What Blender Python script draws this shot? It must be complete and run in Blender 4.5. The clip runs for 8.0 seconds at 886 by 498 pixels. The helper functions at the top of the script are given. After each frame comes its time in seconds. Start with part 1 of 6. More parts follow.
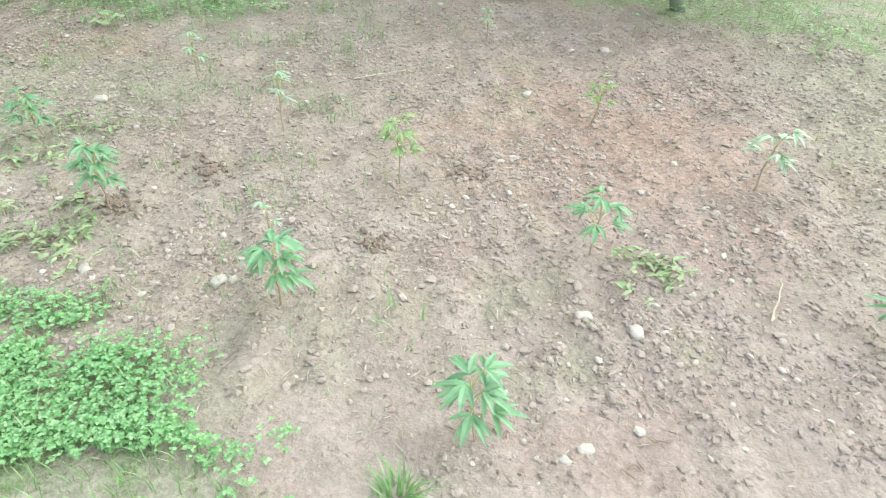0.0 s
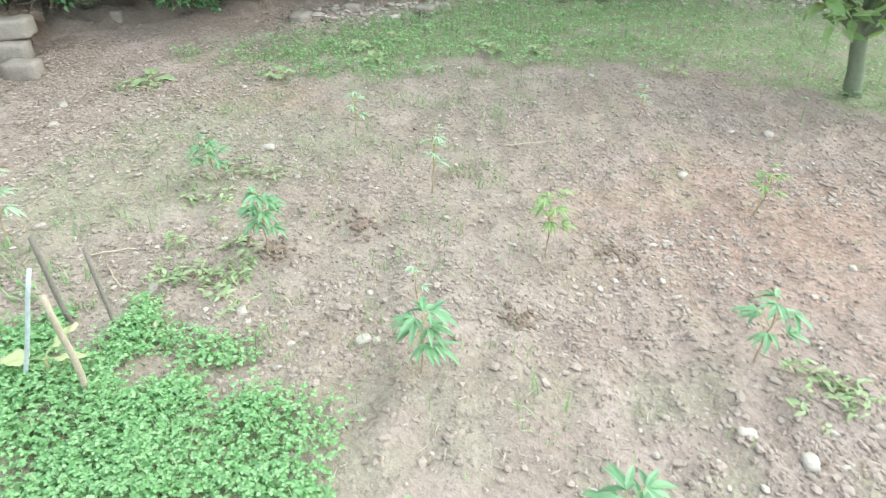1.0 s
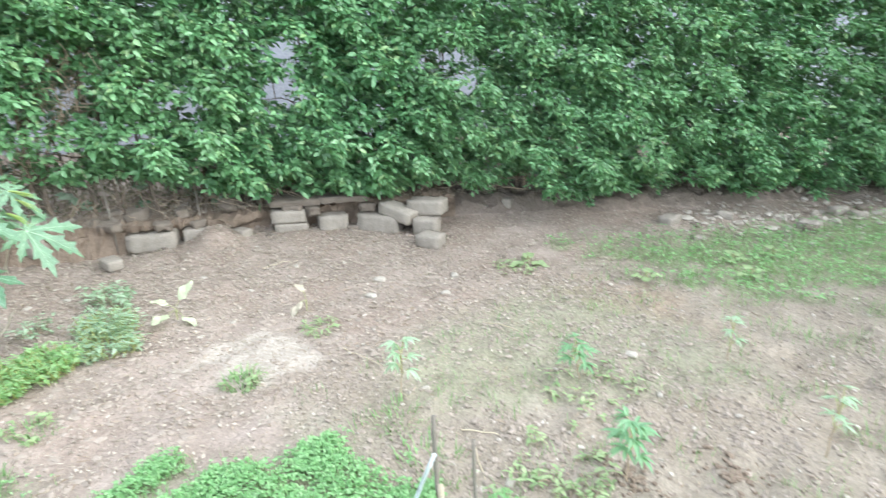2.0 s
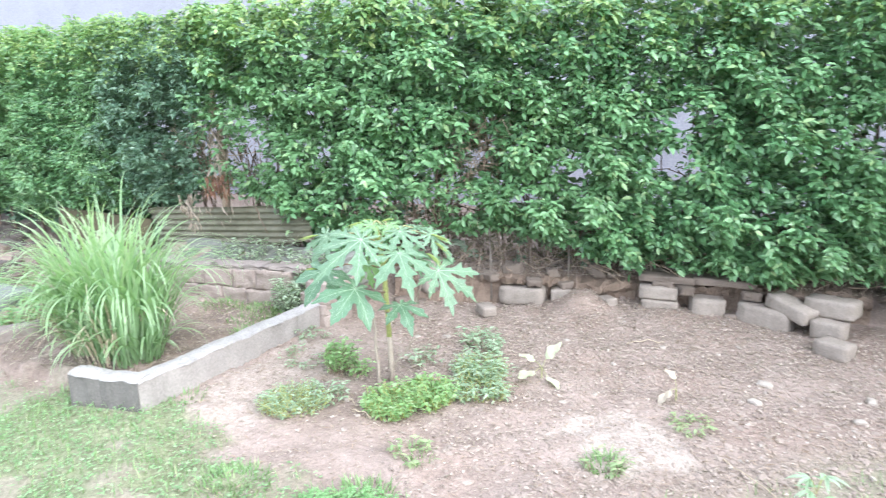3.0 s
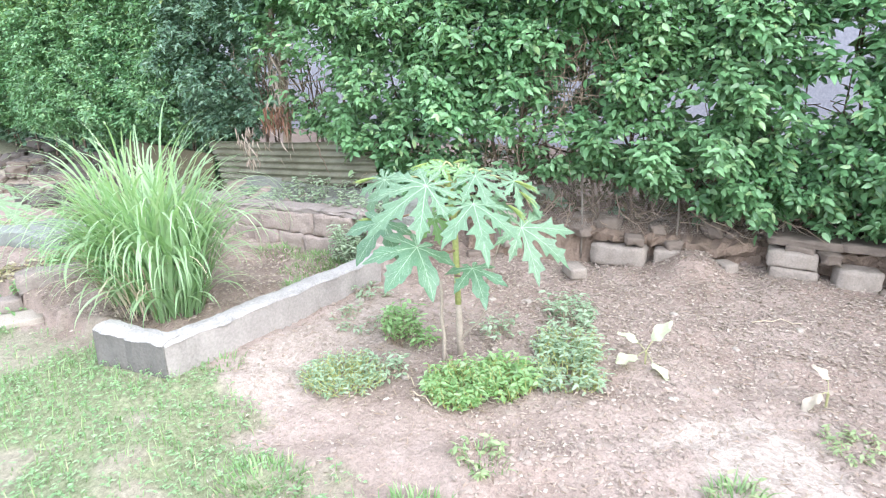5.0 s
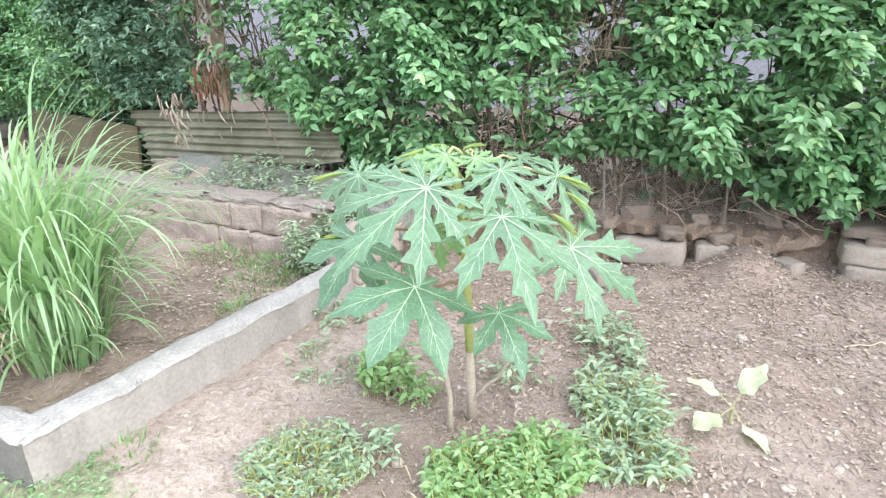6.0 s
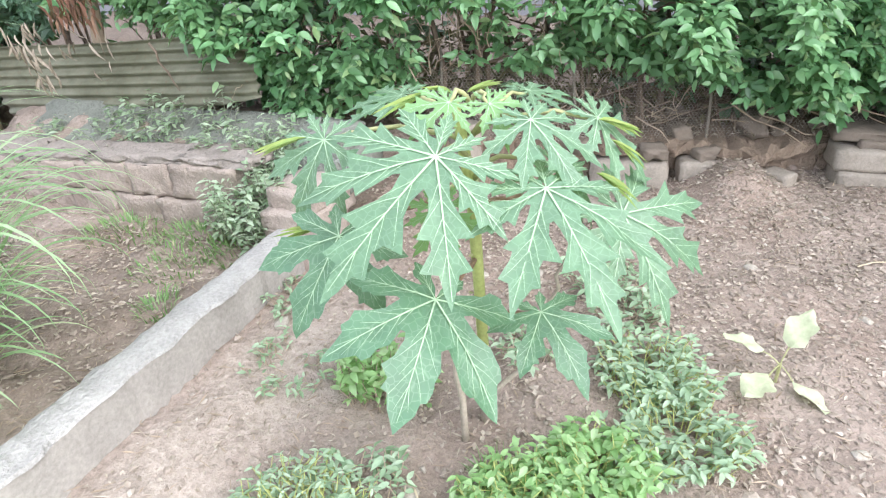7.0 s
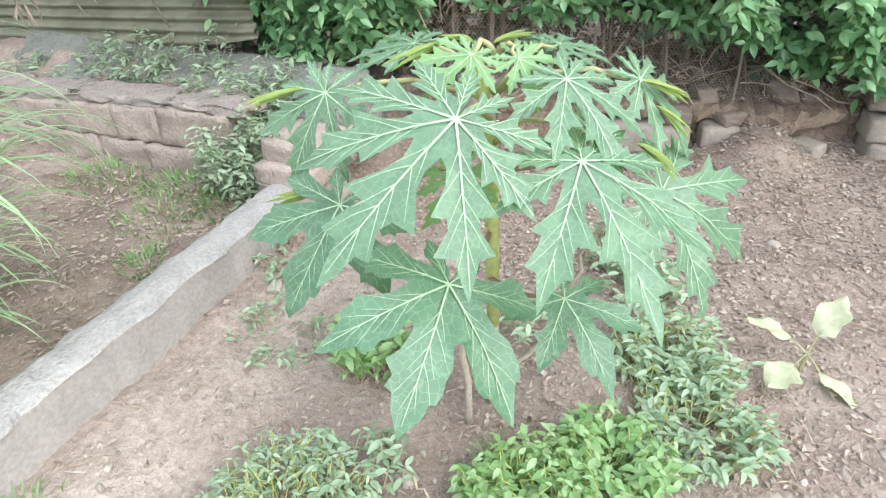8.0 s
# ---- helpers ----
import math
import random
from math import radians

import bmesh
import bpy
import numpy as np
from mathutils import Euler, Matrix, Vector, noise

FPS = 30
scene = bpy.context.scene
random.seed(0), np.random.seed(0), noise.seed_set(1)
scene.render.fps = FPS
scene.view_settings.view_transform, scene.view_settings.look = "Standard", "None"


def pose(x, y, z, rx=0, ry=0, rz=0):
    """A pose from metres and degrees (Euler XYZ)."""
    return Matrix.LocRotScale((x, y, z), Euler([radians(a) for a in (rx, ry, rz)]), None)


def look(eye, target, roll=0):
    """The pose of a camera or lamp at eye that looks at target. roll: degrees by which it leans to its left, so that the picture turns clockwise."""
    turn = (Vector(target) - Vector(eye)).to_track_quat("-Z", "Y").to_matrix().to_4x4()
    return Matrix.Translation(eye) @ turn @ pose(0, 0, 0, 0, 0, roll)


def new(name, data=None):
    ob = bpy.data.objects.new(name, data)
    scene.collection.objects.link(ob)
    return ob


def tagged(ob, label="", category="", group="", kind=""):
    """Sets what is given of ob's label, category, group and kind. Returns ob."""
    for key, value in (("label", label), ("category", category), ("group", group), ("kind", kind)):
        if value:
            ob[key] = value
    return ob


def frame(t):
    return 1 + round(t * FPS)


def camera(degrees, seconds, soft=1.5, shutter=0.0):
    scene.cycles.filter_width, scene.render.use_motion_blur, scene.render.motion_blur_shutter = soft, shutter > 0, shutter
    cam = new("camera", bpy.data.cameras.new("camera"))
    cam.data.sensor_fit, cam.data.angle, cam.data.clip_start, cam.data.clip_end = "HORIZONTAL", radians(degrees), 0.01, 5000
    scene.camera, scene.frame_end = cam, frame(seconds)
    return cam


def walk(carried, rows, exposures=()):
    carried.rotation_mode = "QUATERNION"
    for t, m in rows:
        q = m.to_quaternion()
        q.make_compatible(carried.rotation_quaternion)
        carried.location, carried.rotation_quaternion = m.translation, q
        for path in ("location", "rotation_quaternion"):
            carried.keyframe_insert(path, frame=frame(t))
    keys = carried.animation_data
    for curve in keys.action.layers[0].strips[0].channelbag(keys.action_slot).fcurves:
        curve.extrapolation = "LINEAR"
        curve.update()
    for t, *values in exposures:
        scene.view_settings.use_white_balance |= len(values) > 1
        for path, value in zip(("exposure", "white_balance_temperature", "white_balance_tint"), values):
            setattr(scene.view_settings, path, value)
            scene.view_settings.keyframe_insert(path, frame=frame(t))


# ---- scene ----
cam = camera(71.9, 8.0, soft=1.12, shutter=0.17)
PATH = [
    (0, (-0.309, 0.547, 1.294), (-0.49, 2.074, 0.015), 1.5),
    (0.5, (-0.389, 0.577, 1.303), (-0.739, 2.109, 0.065), 0.5),
    (1, (-0.456, 0.596, 1.323), (-1.0, 2.141, 0.176), 0.3),
    (1.5, (-0.559, 0.606, 1.383), (-1.477, 2.115, 0.447), -0.1),
    (1.8, (-0.661, 0.57, 1.409), (-1.938, 1.919, 0.671), -0.8),
    (2, (-0.717, 0.536, 1.5), (-2.176, 1.736, 0.842), -2.1),
    (2.1, (-0.758, 0.537, 1.506), (-2.293, 1.66, 0.889), -2.4),
    (2.2, (-0.783, 0.528, 1.506), (-2.386, 1.573, 0.926), -2.5),
    (3.3, (-1.019, 0.339, 1.486), (-2.972, 0.404, 1.061), -0.7),
    (3.5, (-1.015, 0.367, 1.49), (-2.966, 0.373, 1.051), -0.7),
    (4, (-1.12, 0.374, 1.466), (-3.066, 0.432, 1.007), -1.2),
    (4.5, (-1.333, 0.412, 1.437), (-3.271, 0.464, 0.943), 1.3),
    (4.7, (-1.41, 0.438, 1.417), (-3.332, 0.453, 0.865), 0.4),
    (5.8, (-2.419, 0.331, 1.318), (-4.295, 0.445, 0.634), -1.8),
    (6, (-2.546, 0.317, 1.308), (-4.409, 0.452, 0.593), -1.1),
    (6.5, (-2.873, 0.24, 1.308), (-4.672, 0.569, 0.498), -2.2),
    (7, (-3.064, 0.166, 1.289), (-4.761, 0.544, 0.301), -3.5),
    (7.5, (-3.17, 0.159, 1.27), (-4.842, 0.515, 0.232), -2.3),
    (8, (-3.214, 0.169, 1.254), (-4.828, 0.534, 0.131), -1.2),
]
EXPOSURES = [(0.0, 0.83, 6100, 1), (2.2, 1.08, 5900, 4), (3.3, 1.2, 5850, 14), (4.7, 1.2, 5850, 14), (6.0, 1.03, 6100, 11), (7.0, 0.98, 6100, 11), (8.0, 0.85, 6150, 9)]
walk(cam, [(t, look(eye, target, roll)) for t, eye, target, roll in PATH], EXPOSURES)

# ---- world, sun ----
world = bpy.data.worlds.new("sky")
scene.world = world
world.use_nodes = True
wn, wl = world.node_tree.nodes, world.node_tree.links
bg = wn["Background"]
sky = wn.new("ShaderNodeTexSky")
sky.sky_type = "NISHITA"
sky.sun_disc = False
sky.sun_elevation, sky.sun_rotation = radians(33), radians(53)
haze = wn.new("ShaderNodeMixRGB")
haze.inputs[0].default_value = 0.72
haze.inputs[2].default_value = (9.5, 9.7, 10.2, 1)
wl.new(sky.outputs[0], haze.inputs[1])
wl.new(haze.outputs[0], bg.inputs[0])
bg.inputs[1].default_value = 0.15
sun = new("sun", bpy.data.lights.new("sun", "SUN"))
sun.data.energy, sun.data.angle, sun.data.color = 3.1, radians(75), (1.0, 0.95, 0.87)
sun.matrix_world = look((0, 0, 13), (-16.0, -12.0, 0))


# ---- materials ----
def mat(name):
    m = bpy.data.materials.new(name)
    m.use_nodes = True
    nt = m.node_tree
    return m, nt.nodes, nt.links, nt.nodes["Principled BSDF"]


def noise_node(n, l, scale, detail=4.0, rough=0.6, coord=None):
    k = n.new("ShaderNodeTexNoise")
    k.inputs["Scale"].default_value, k.inputs["Detail"].default_value, k.inputs["Roughness"].default_value = scale, detail, rough
    if coord is not None:
        l.new(coord, k.inputs["Vector"])
    return k.outputs["Fac"]


def ramp(n, l, fac, stops):
    r = n.new("ShaderNodeValToRGB")
    e = r.color_ramp.elements
    while len(e) < len(stops):
        e.new(0.5)
    for el, (p, c) in zip(e, stops):
        el.position, el.color = p, (*c, 1)
    l.new(fac, r.inputs[0])
    return r.outputs[0]


def mix(n, l, fac, a, b, mode="MIX"):
    k = n.new("ShaderNodeMixRGB")
    k.blend_type = mode
    for i, v in enumerate((fac, a, b)):
        if isinstance(v, (int, float)):
            k.inputs[i].default_value = v
        elif isinstance(v, tuple):
            k.inputs[i].default_value = (*v, 1)
        else:
            l.new(v, k.inputs[i])
    return k.outputs[0]


def bump(n, l, b, height, strength, distance=0.01):
    k = n.new("ShaderNodeBump")
    k.inputs["Strength"].default_value, k.inputs["Distance"].default_value = strength, distance
    l.new(height, k.inputs["Height"])
    l.new(k.outputs[0], b.inputs["Normal"])


def pos_of(n):
    return n.new("ShaderNodeNewGeometry").outputs["Position"]


def rough_mat(name, dark, light, scale=14.0, fine=90.0, rough=0.9, relief=0.6, piece=0.25, dist=0.01):
    """Stone, earth, bark and the like: two scales of variation, and each piece a little different."""
    m, n, l, b = mat(name)
    p = pos_of(n)
    a, f = noise_node(n, l, scale, 5, 0.65, p), noise_node(n, l, fine, 3, 0.6, p)
    c = ramp(n, l, a, [(0.3, dark), (0.7, light)])
    c = mix(n, l, 0.45, c, ramp(n, l, f, [(0.3, tuple(0.55 * v for v in light)), (0.75, tuple(min(1, 1.25 * v) for v in light))]), "MIX")
    g = n.new("ShaderNodeNewGeometry").outputs["Random Per Island"]
    o = n.new("ShaderNodeObjectInfo").outputs["Random"]
    c = mix(n, l, piece, c, ramp(n, l, g, [(0.0, tuple(0.6 * v for v in dark)), (1.0, light)]))
    c = mix(n, l, piece * 0.6, c, ramp(n, l, o, [(0.0, dark), (1.0, tuple(min(1, 1.15 * v) for v in light))]))
    l.new(c, b.inputs["Base Color"])
    b.inputs["Roughness"].default_value = rough
    bump(n, l, b, mix(n, l, 0.5, a, f), relief, dist)
    return m


def leaf_mat(name, stops, rough=0.5, trans=0.25, scale=30.0, patch=None, relief=0.3, net=0.0):
    """Leaves: each its own tint, mottled, a little light coming through."""
    m, n, l, b = mat(name)
    p = pos_of(n)
    g = n.new("ShaderNodeNewGeometry").outputs["Random Per Island"]
    c = ramp(n, l, g, stops)
    f = noise_node(n, l, scale, 3, 0.6, p)
    c = mix(n, l, 0.5, c, ramp(n, l, f, [(0.25, (0.5, 0.5, 0.5)), (0.75, (1.25, 1.25, 1.1))]), "MULTIPLY")
    if patch:
        big = noise_node(n, l, 0.9, 2, 0.5, p)
        c = mix(n, l, ramp(n, l, big, [(0.42, (0, 0, 0)), (0.62, (0.35, 0.35, 0.35))]), c, patch)
    if net:
        cells = n.new("ShaderNodeTexVoronoi")
        cells.feature = "DISTANCE_TO_EDGE"
        cells.inputs["Scale"].default_value = net
        l.new(p, cells.inputs["Vector"])
        line = ramp(n, l, cells.outputs["Distance"], [(0.0, (0.26, 0.26, 0.26)), (0.06, (0, 0, 0))])
        c = mix(n, l, line, c, (0.34, 0.50, 0.33))
    l.new(c, b.inputs["Base Color"])
    b.inputs["Roughness"].default_value = rough
    t = n.new("ShaderNodeBsdfTranslucent")
    l.new(mix(n, l, 0.6, c, (0.35, 0.55, 0.08)), t.inputs[0])
    s = n.new("ShaderNodeMixShader")
    s.inputs[0].default_value = trans
    l.new(b.outputs[0], s.inputs[1])
    l.new(t.outputs[0], s.inputs[2])
    l.new(s.outputs[0], n["Material Output"].inputs[0])
    bump(n, l, b, f, relief, 0.004)
    return m


def ground_mat():
    m, n, l, b = mat("earth")
    p = pos_of(n)
    at = n.new("ShaderNodeAttribute")
    at.attribute_name = "soil"
    sep = n.new("ShaderNodeSeparateColor")
    l.new(at.outputs["Color"], sep.inputs[0])
    a = noise_node(n, l, 3.0, 6, 0.7, p)
    f = noise_node(n, l, 38.0, 5, 0.75, p)
    ff = noise_node(n, l, 140.0, 3, 0.7, p)
    vor = n.new("ShaderNodeTexVoronoi")
    vor.inputs["Scale"].default_value = 46.0
    l.new(p, vor.inputs["Vector"])
    earth = ramp(n, l, a, [(0.28, (0.252, 0.202, 0.170)), (0.5, (0.341, 0.278, 0.239)), (0.72, (0.435, 0.360, 0.318))])
    red = ramp(n, l, f, [(0.3, (0.268, 0.186, 0.143)), (0.7, (0.41, 0.306, 0.25))])
    sand = ramp(n, l, f, [(0.3, (0.43, 0.375, 0.325)), (0.7, (0.545, 0.485, 0.43))])
    moss = ramp(n, l, f, [(0.3, (0.16, 0.20, 0.105)), (0.7, (0.32, 0.35, 0.215))])
    dark_earth = (0.15, 0.122, 0.10)
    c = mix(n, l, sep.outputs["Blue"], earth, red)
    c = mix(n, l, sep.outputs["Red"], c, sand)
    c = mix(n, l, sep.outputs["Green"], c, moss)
    c = mix(n, l, at.outputs["Alpha"], dark_earth, c)
    c = mix(n, l, 0.36, c, ramp(n, l, ff, [(0.25, (0.5, 0.5, 0.5)), (0.5, (0.95, 0.95, 0.95)), (0.75, (1.4, 1.38, 1.35))]), "MULTIPLY")
    c = mix(n, l, 0.5, c, ramp(n, l, f, [(0.3, (0.6, 0.58, 0.56)), (0.7, (1.2, 1.2, 1.2))]), "MULTIPLY")
    l.new(c, b.inputs["Base Color"])
    b.inputs["Roughness"].default_value = 0.95
    b.inputs["Specular IOR Level"].default_value = 0.2
    h = mix(n, l, 0.5, f, vor.outputs["Distance"])
    bump(n, l, b, mix(n, l, 0.35, h, ff), 0.9, 0.02)
    return m


EARTH = ground_mat()
CLOD = rough_mat("clod", (0.255, 0.208, 0.172), (0.44, 0.37, 0.315), 30, 160, 0.95, 0.8, 0.5)
PEBBLE = rough_mat("pebble", (0.30, 0.26, 0.22), (0.62, 0.56, 0.49), 30, 160, 0.85, 0.5, 0.6)
PALESTONE = rough_mat("pale_stone", (0.30, 0.265, 0.225), (0.48, 0.435, 0.375), 40, 160, 0.85, 0.5, 0.3)
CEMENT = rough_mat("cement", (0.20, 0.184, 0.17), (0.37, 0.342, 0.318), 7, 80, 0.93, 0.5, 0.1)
# grey concrete of the end wall, made darker to carry that face's shade
SHADED_CONCRETE = rough_mat("shaded_bare_concrete", (0.085, 0.08, 0.073), (0.19, 0.18, 0.165), 8, 80, 0.93, 0.6, 0.1)
CEMENT_TOP = rough_mat("worn_cement", (0.215, 0.206, 0.197), (0.44, 0.425, 0.408), 11, 100, 0.92, 1.0, 0.1, 0.015)
MUDBLOCK = rough_mat("mud_block", (0.24, 0.19, 0.16), (0.44, 0.37, 0.325), 6, 70, 0.95, 1.0, 0.12, 0.02)
MORTAR = rough_mat("dusty_mortar", (0.20, 0.17, 0.15), (0.36, 0.315, 0.285), 9, 80, 0.95, 1.0, 0.15, 0.02)
TRUNK = rough_mat("papaya_bark", (0.22, 0.185, 0.145), (0.40, 0.35, 0.285), 24, 110, 0.85, 0.5, 0.1)
TRUNKGREEN = rough_mat("green_trunk", (0.27, 0.32, 0.10), (0.44, 0.47, 0.18), 20, 90, 0.6, 0.2, 0.1)
PALESLAB = rough_mat("mossy_cement", (0.15, 0.168, 0.15), (0.265, 0.288, 0.258), 7, 60, 0.95, 0.8, 0.1, 0.02)
# stone colour kept very dark to stand for the shadow below the far hedge
SHADED_RUBBLE = rough_mat("rubble", (0.045, 0.040, 0.036), (0.14, 0.122, 0.108), 12, 80, 0.93, 0.7, 0.4)
PALEPAPAYA = leaf_mat("pale_papaya_leaf", [(0.0, (0.19, 0.285, 0.175)), (1.0, (0.27, 0.365, 0.24))], 0.5, 0.3, 30)
WALLSTEM = rough_mat("dusty_stem", (0.20, 0.21, 0.15), (0.32, 0.33, 0.25), 24, 120, 0.8, 0.3, 0.2)
WALLWEED = leaf_mat("dusty_weed_leaf", [(0.0, (0.25, 0.35, 0.24)), (0.6, (0.37, 0.47, 0.35)), (1.0, (0.49, 0.57, 0.46))], 0.6, 0.28, 40)
GREYSLAB = rough_mat("grey_slab", (0.10, 0.107, 0.09), (0.27, 0.28, 0.245), 7, 60, 0.95, 1.0, 0.1, 0.03)
BRICK = rough_mat("grey_brick", (0.18, 0.152, 0.126), (0.38, 0.335, 0.288), 14, 90, 0.93, 0.7, 0.2)
DARKROCK = rough_mat("dark_rock", (0.10, 0.079, 0.062), (0.24, 0.198, 0.163), 12, 80, 0.93, 0.7, 0.4)
BANK = rough_mat("bank_earth", (0.115, 0.083, 0.061), (0.27, 0.205, 0.156), 9, 60, 0.97, 1.0, 0.2, 0.03)
BARK = rough_mat("bark", (0.10, 0.075, 0.055), (0.25, 0.19, 0.145), 24, 120, 0.9, 0.8, 0.3)
TWIG = rough_mat("dry_twig", (0.22, 0.16, 0.11), (0.46, 0.37, 0.28), 24, 120, 0.9, 0.6, 0.4)
PALETWIG = rough_mat("straw", (0.38, 0.31, 0.21), (0.62, 0.54, 0.40), 24, 120, 0.85, 0.4, 0.5)
STAKE = rough_mat("weathered_wood", (0.11, 0.095, 0.08), (0.25, 0.22, 0.185), 18, 140, 0.85, 0.6, 0.2)
STAKE_PALE = rough_mat("cut_wood", (0.28, 0.235, 0.17), (0.44, 0.38, 0.285), 18, 140, 0.8, 0.5, 0.2)
SEEDSTEM = rough_mat("seedling_stem", (0.26, 0.19, 0.13), (0.40, 0.32, 0.22), 24, 120, 0.8, 0.3, 0.2)
TREEBARK = rough_mat("pale_bark", (0.10, 0.12, 0.075), (0.21, 0.24, 0.16), 24, 120, 0.9, 0.6, 0.2)
PALEWEED = leaf_mat("pale_weed_leaf", [(0.0, (0.24, 0.34, 0.17)), (1.0, (0.40, 0.48, 0.28))], 0.6, 0.25, 40)
PIPE = rough_mat("grey_pipe", (0.36, 0.40, 0.42), (0.55, 0.60, 0.62), 12, 90, 0.5, 0.15, 0.1)
PLASTER = rough_mat("lavender_plaster", (0.30, 0.31, 0.36), (0.37, 0.38, 0.43), 1.3, 40, 0.9, 0.2, 0.0)
BOARD = rough_mat("olive_board", (0.065, 0.054, 0.028), (0.13, 0.11, 0.062), 5, 60, 0.8, 0.3, 0.1)
DRYLEAF = leaf_mat("dry_leaf", [(0.0, (0.26, 0.208, 0.180)), (0.35, (0.375, 0.31, 0.275)), (0.75, (0.46, 0.39, 0.35)), (1.0, (0.52, 0.45, 0.405))], 0.9, 0.1, 60)
RUSTLEAF = leaf_mat("rust_leaf", [(0.0, (0.08, 0.045, 0.035)), (0.6, (0.22, 0.10, 0.075)), (1.0, (0.36, 0.21, 0.16))], 0.8, 0.15, 40)
HEDGE = leaf_mat("hedge_leaf", [(0.0, (0.048, 0.12, 0.053)), (0.3, (0.105, 0.245, 0.112)), (0.6, (0.178, 0.37, 0.18)), (0.9, (0.28, 0.49, 0.265)), (1.0, (0.38, 0.52, 0.26))], 0.29, 0.2, 30, (0.18, 0.31, 0.145))
HEDGE_NEW = leaf_mat("hedge_new_leaf", [(0.0, (0.16, 0.30, 0.11)), (0.6, (0.25, 0.40, 0.15)), (1.0, (0.38, 0.48, 0.20))], 0.42, 0.3, 30)
HEDGE_BLUE = leaf_mat("hedge_old_leaf", [(0.0, (0.06, 0.13, 0.09)), (0.5, (0.125, 0.23, 0.16)), (1.0, (0.22, 0.34, 0.25))], 0.38, 0.2, 30)
PAPAYA = leaf_mat("papaya_leaf", [(0.0, (0.105, 0.205, 0.132)), (1.0, (0.157, 0.27, 0.18))], 0.38, 0.26, 22, None, 1.0, 62)
PAPAYA_DARK = leaf_mat("papaya_old_leaf", [(0.0, (0.075, 0.165, 0.105)), (1.0, (0.11, 0.215, 0.14))], 0.38, 0.22, 22, None, 1.0, 62)
PAPAYA_YOUNG = leaf_mat("papaya_young_leaf", [(0.0, (0.16, 0.32, 0.14)), (1.0, (0.24, 0.42, 0.19))], 0.5, 0.32, 22)
YOUNGTIP = leaf_mat("young_tip", [(0.0, (0.25, 0.36, 0.11)), (1.0, (0.37, 0.44, 0.15))], 0.5, 0.3, 30)
VEIN = rough_mat("leaf_vein", (0.29, 0.44, 0.26), (0.40, 0.55, 0.35), 30, 90, 0.55, 0.1, 0.0)
PETIOLE = rough_mat("petiole", (0.22, 0.24, 0.11), (0.40, 0.40, 0.20), 20, 90, 0.6, 0.2, 0.1)
PETIOLE_RED = rough_mat("brown_petiole", (0.17, 0.10, 0.07), (0.32, 0.21, 0.14), 20, 90, 0.7, 0.3, 0.1)
GREENSTEM = rough_mat("green_stem", (0.27, 0.31, 0.09), (0.45, 0.47, 0.17), 20, 90, 0.6, 0.2, 0.1)
GRASSY = leaf_mat("grass_blade", [(0.0, (0.13, 0.24, 0.095)), (0.55, (0.22, 0.365, 0.16)), (0.88, (0.32, 0.455, 0.23)), (1.0, (0.49, 0.47, 0.31))], 0.6, 0.25, 20)
LEMON = leaf_mat("lemongrass_blade", [(0.0, (0.26, 0.42, 0.235)), (0.6, (0.37, 0.55, 0.33)), (0.9, (0.49, 0.64, 0.43)), (1.0, (0.58, 0.60, 0.45))], 0.42, 0.44, 12)
LAWN = leaf_mat("lawn_leaf", [(0.0, (0.16, 0.29, 0.14)), (0.6, (0.255, 0.42, 0.225)), (1.0, (0.385, 0.52, 0.33))], 0.55, 0.28, 40)
CLOVER = leaf_mat("clover_leaf", [(0.0, (0.15, 0.32, 0.125)), (0.6, (0.25, 0.46, 0.205)), (1.0, (0.37, 0.56, 0.30))], 0.5, 0.28, 40)
BRIGHT = leaf_mat("bright_weed_leaf", [(0.0, (0.24, 0.42, 0.175)), (0.6, (0.36, 0.56, 0.28)), (1.0, (0.49, 0.65, 0.40))], 0.5, 0.40, 40)
DULL = leaf_mat("dull_weed_leaf", [(0.0, (0.235, 0.345, 0.225)), (0.6, (0.345, 0.465, 0.33)), (1.0, (0.46, 0.565, 0.44))], 0.5, 0.24, 40)
SEEDGREEN = leaf_mat("seedling_leaf", [(0.0, (0.12, 0.245, 0.14)), (0.6, (0.19, 0.355, 0.20)), (1.0, (0.30, 0.465, 0.29))], 0.5, 0.28, 40)
SEEDYELLOW = leaf_mat("yellowing_leaf", [(0.0, (0.15, 0.27, 0.105)), (0.6, (0.25, 0.37, 0.15)), (1.0, (0.39, 0.44, 0.20))], 0.55, 0.28, 40)
BEIGELEAF = leaf_mat("beige_leaf", [(0.0, (0.50, 0.43, 0.36)), (1.0, (0.62, 0.54, 0.46))], 0.7, 0.25, 40)
PALELEAF = leaf_mat("pale_leaf", [(0.0, (0.48, 0.52, 0.36)), (1.0, (0.60, 0.63, 0.46))], 0.6, 0.25, 40)
YELLOWLEAF = leaf_mat("yellow_leaf", [(0.0, (0.43, 0.46, 0.23)), (1.0, (0.53, 0.56, 0.33))], 0.6, 0.25, 40)


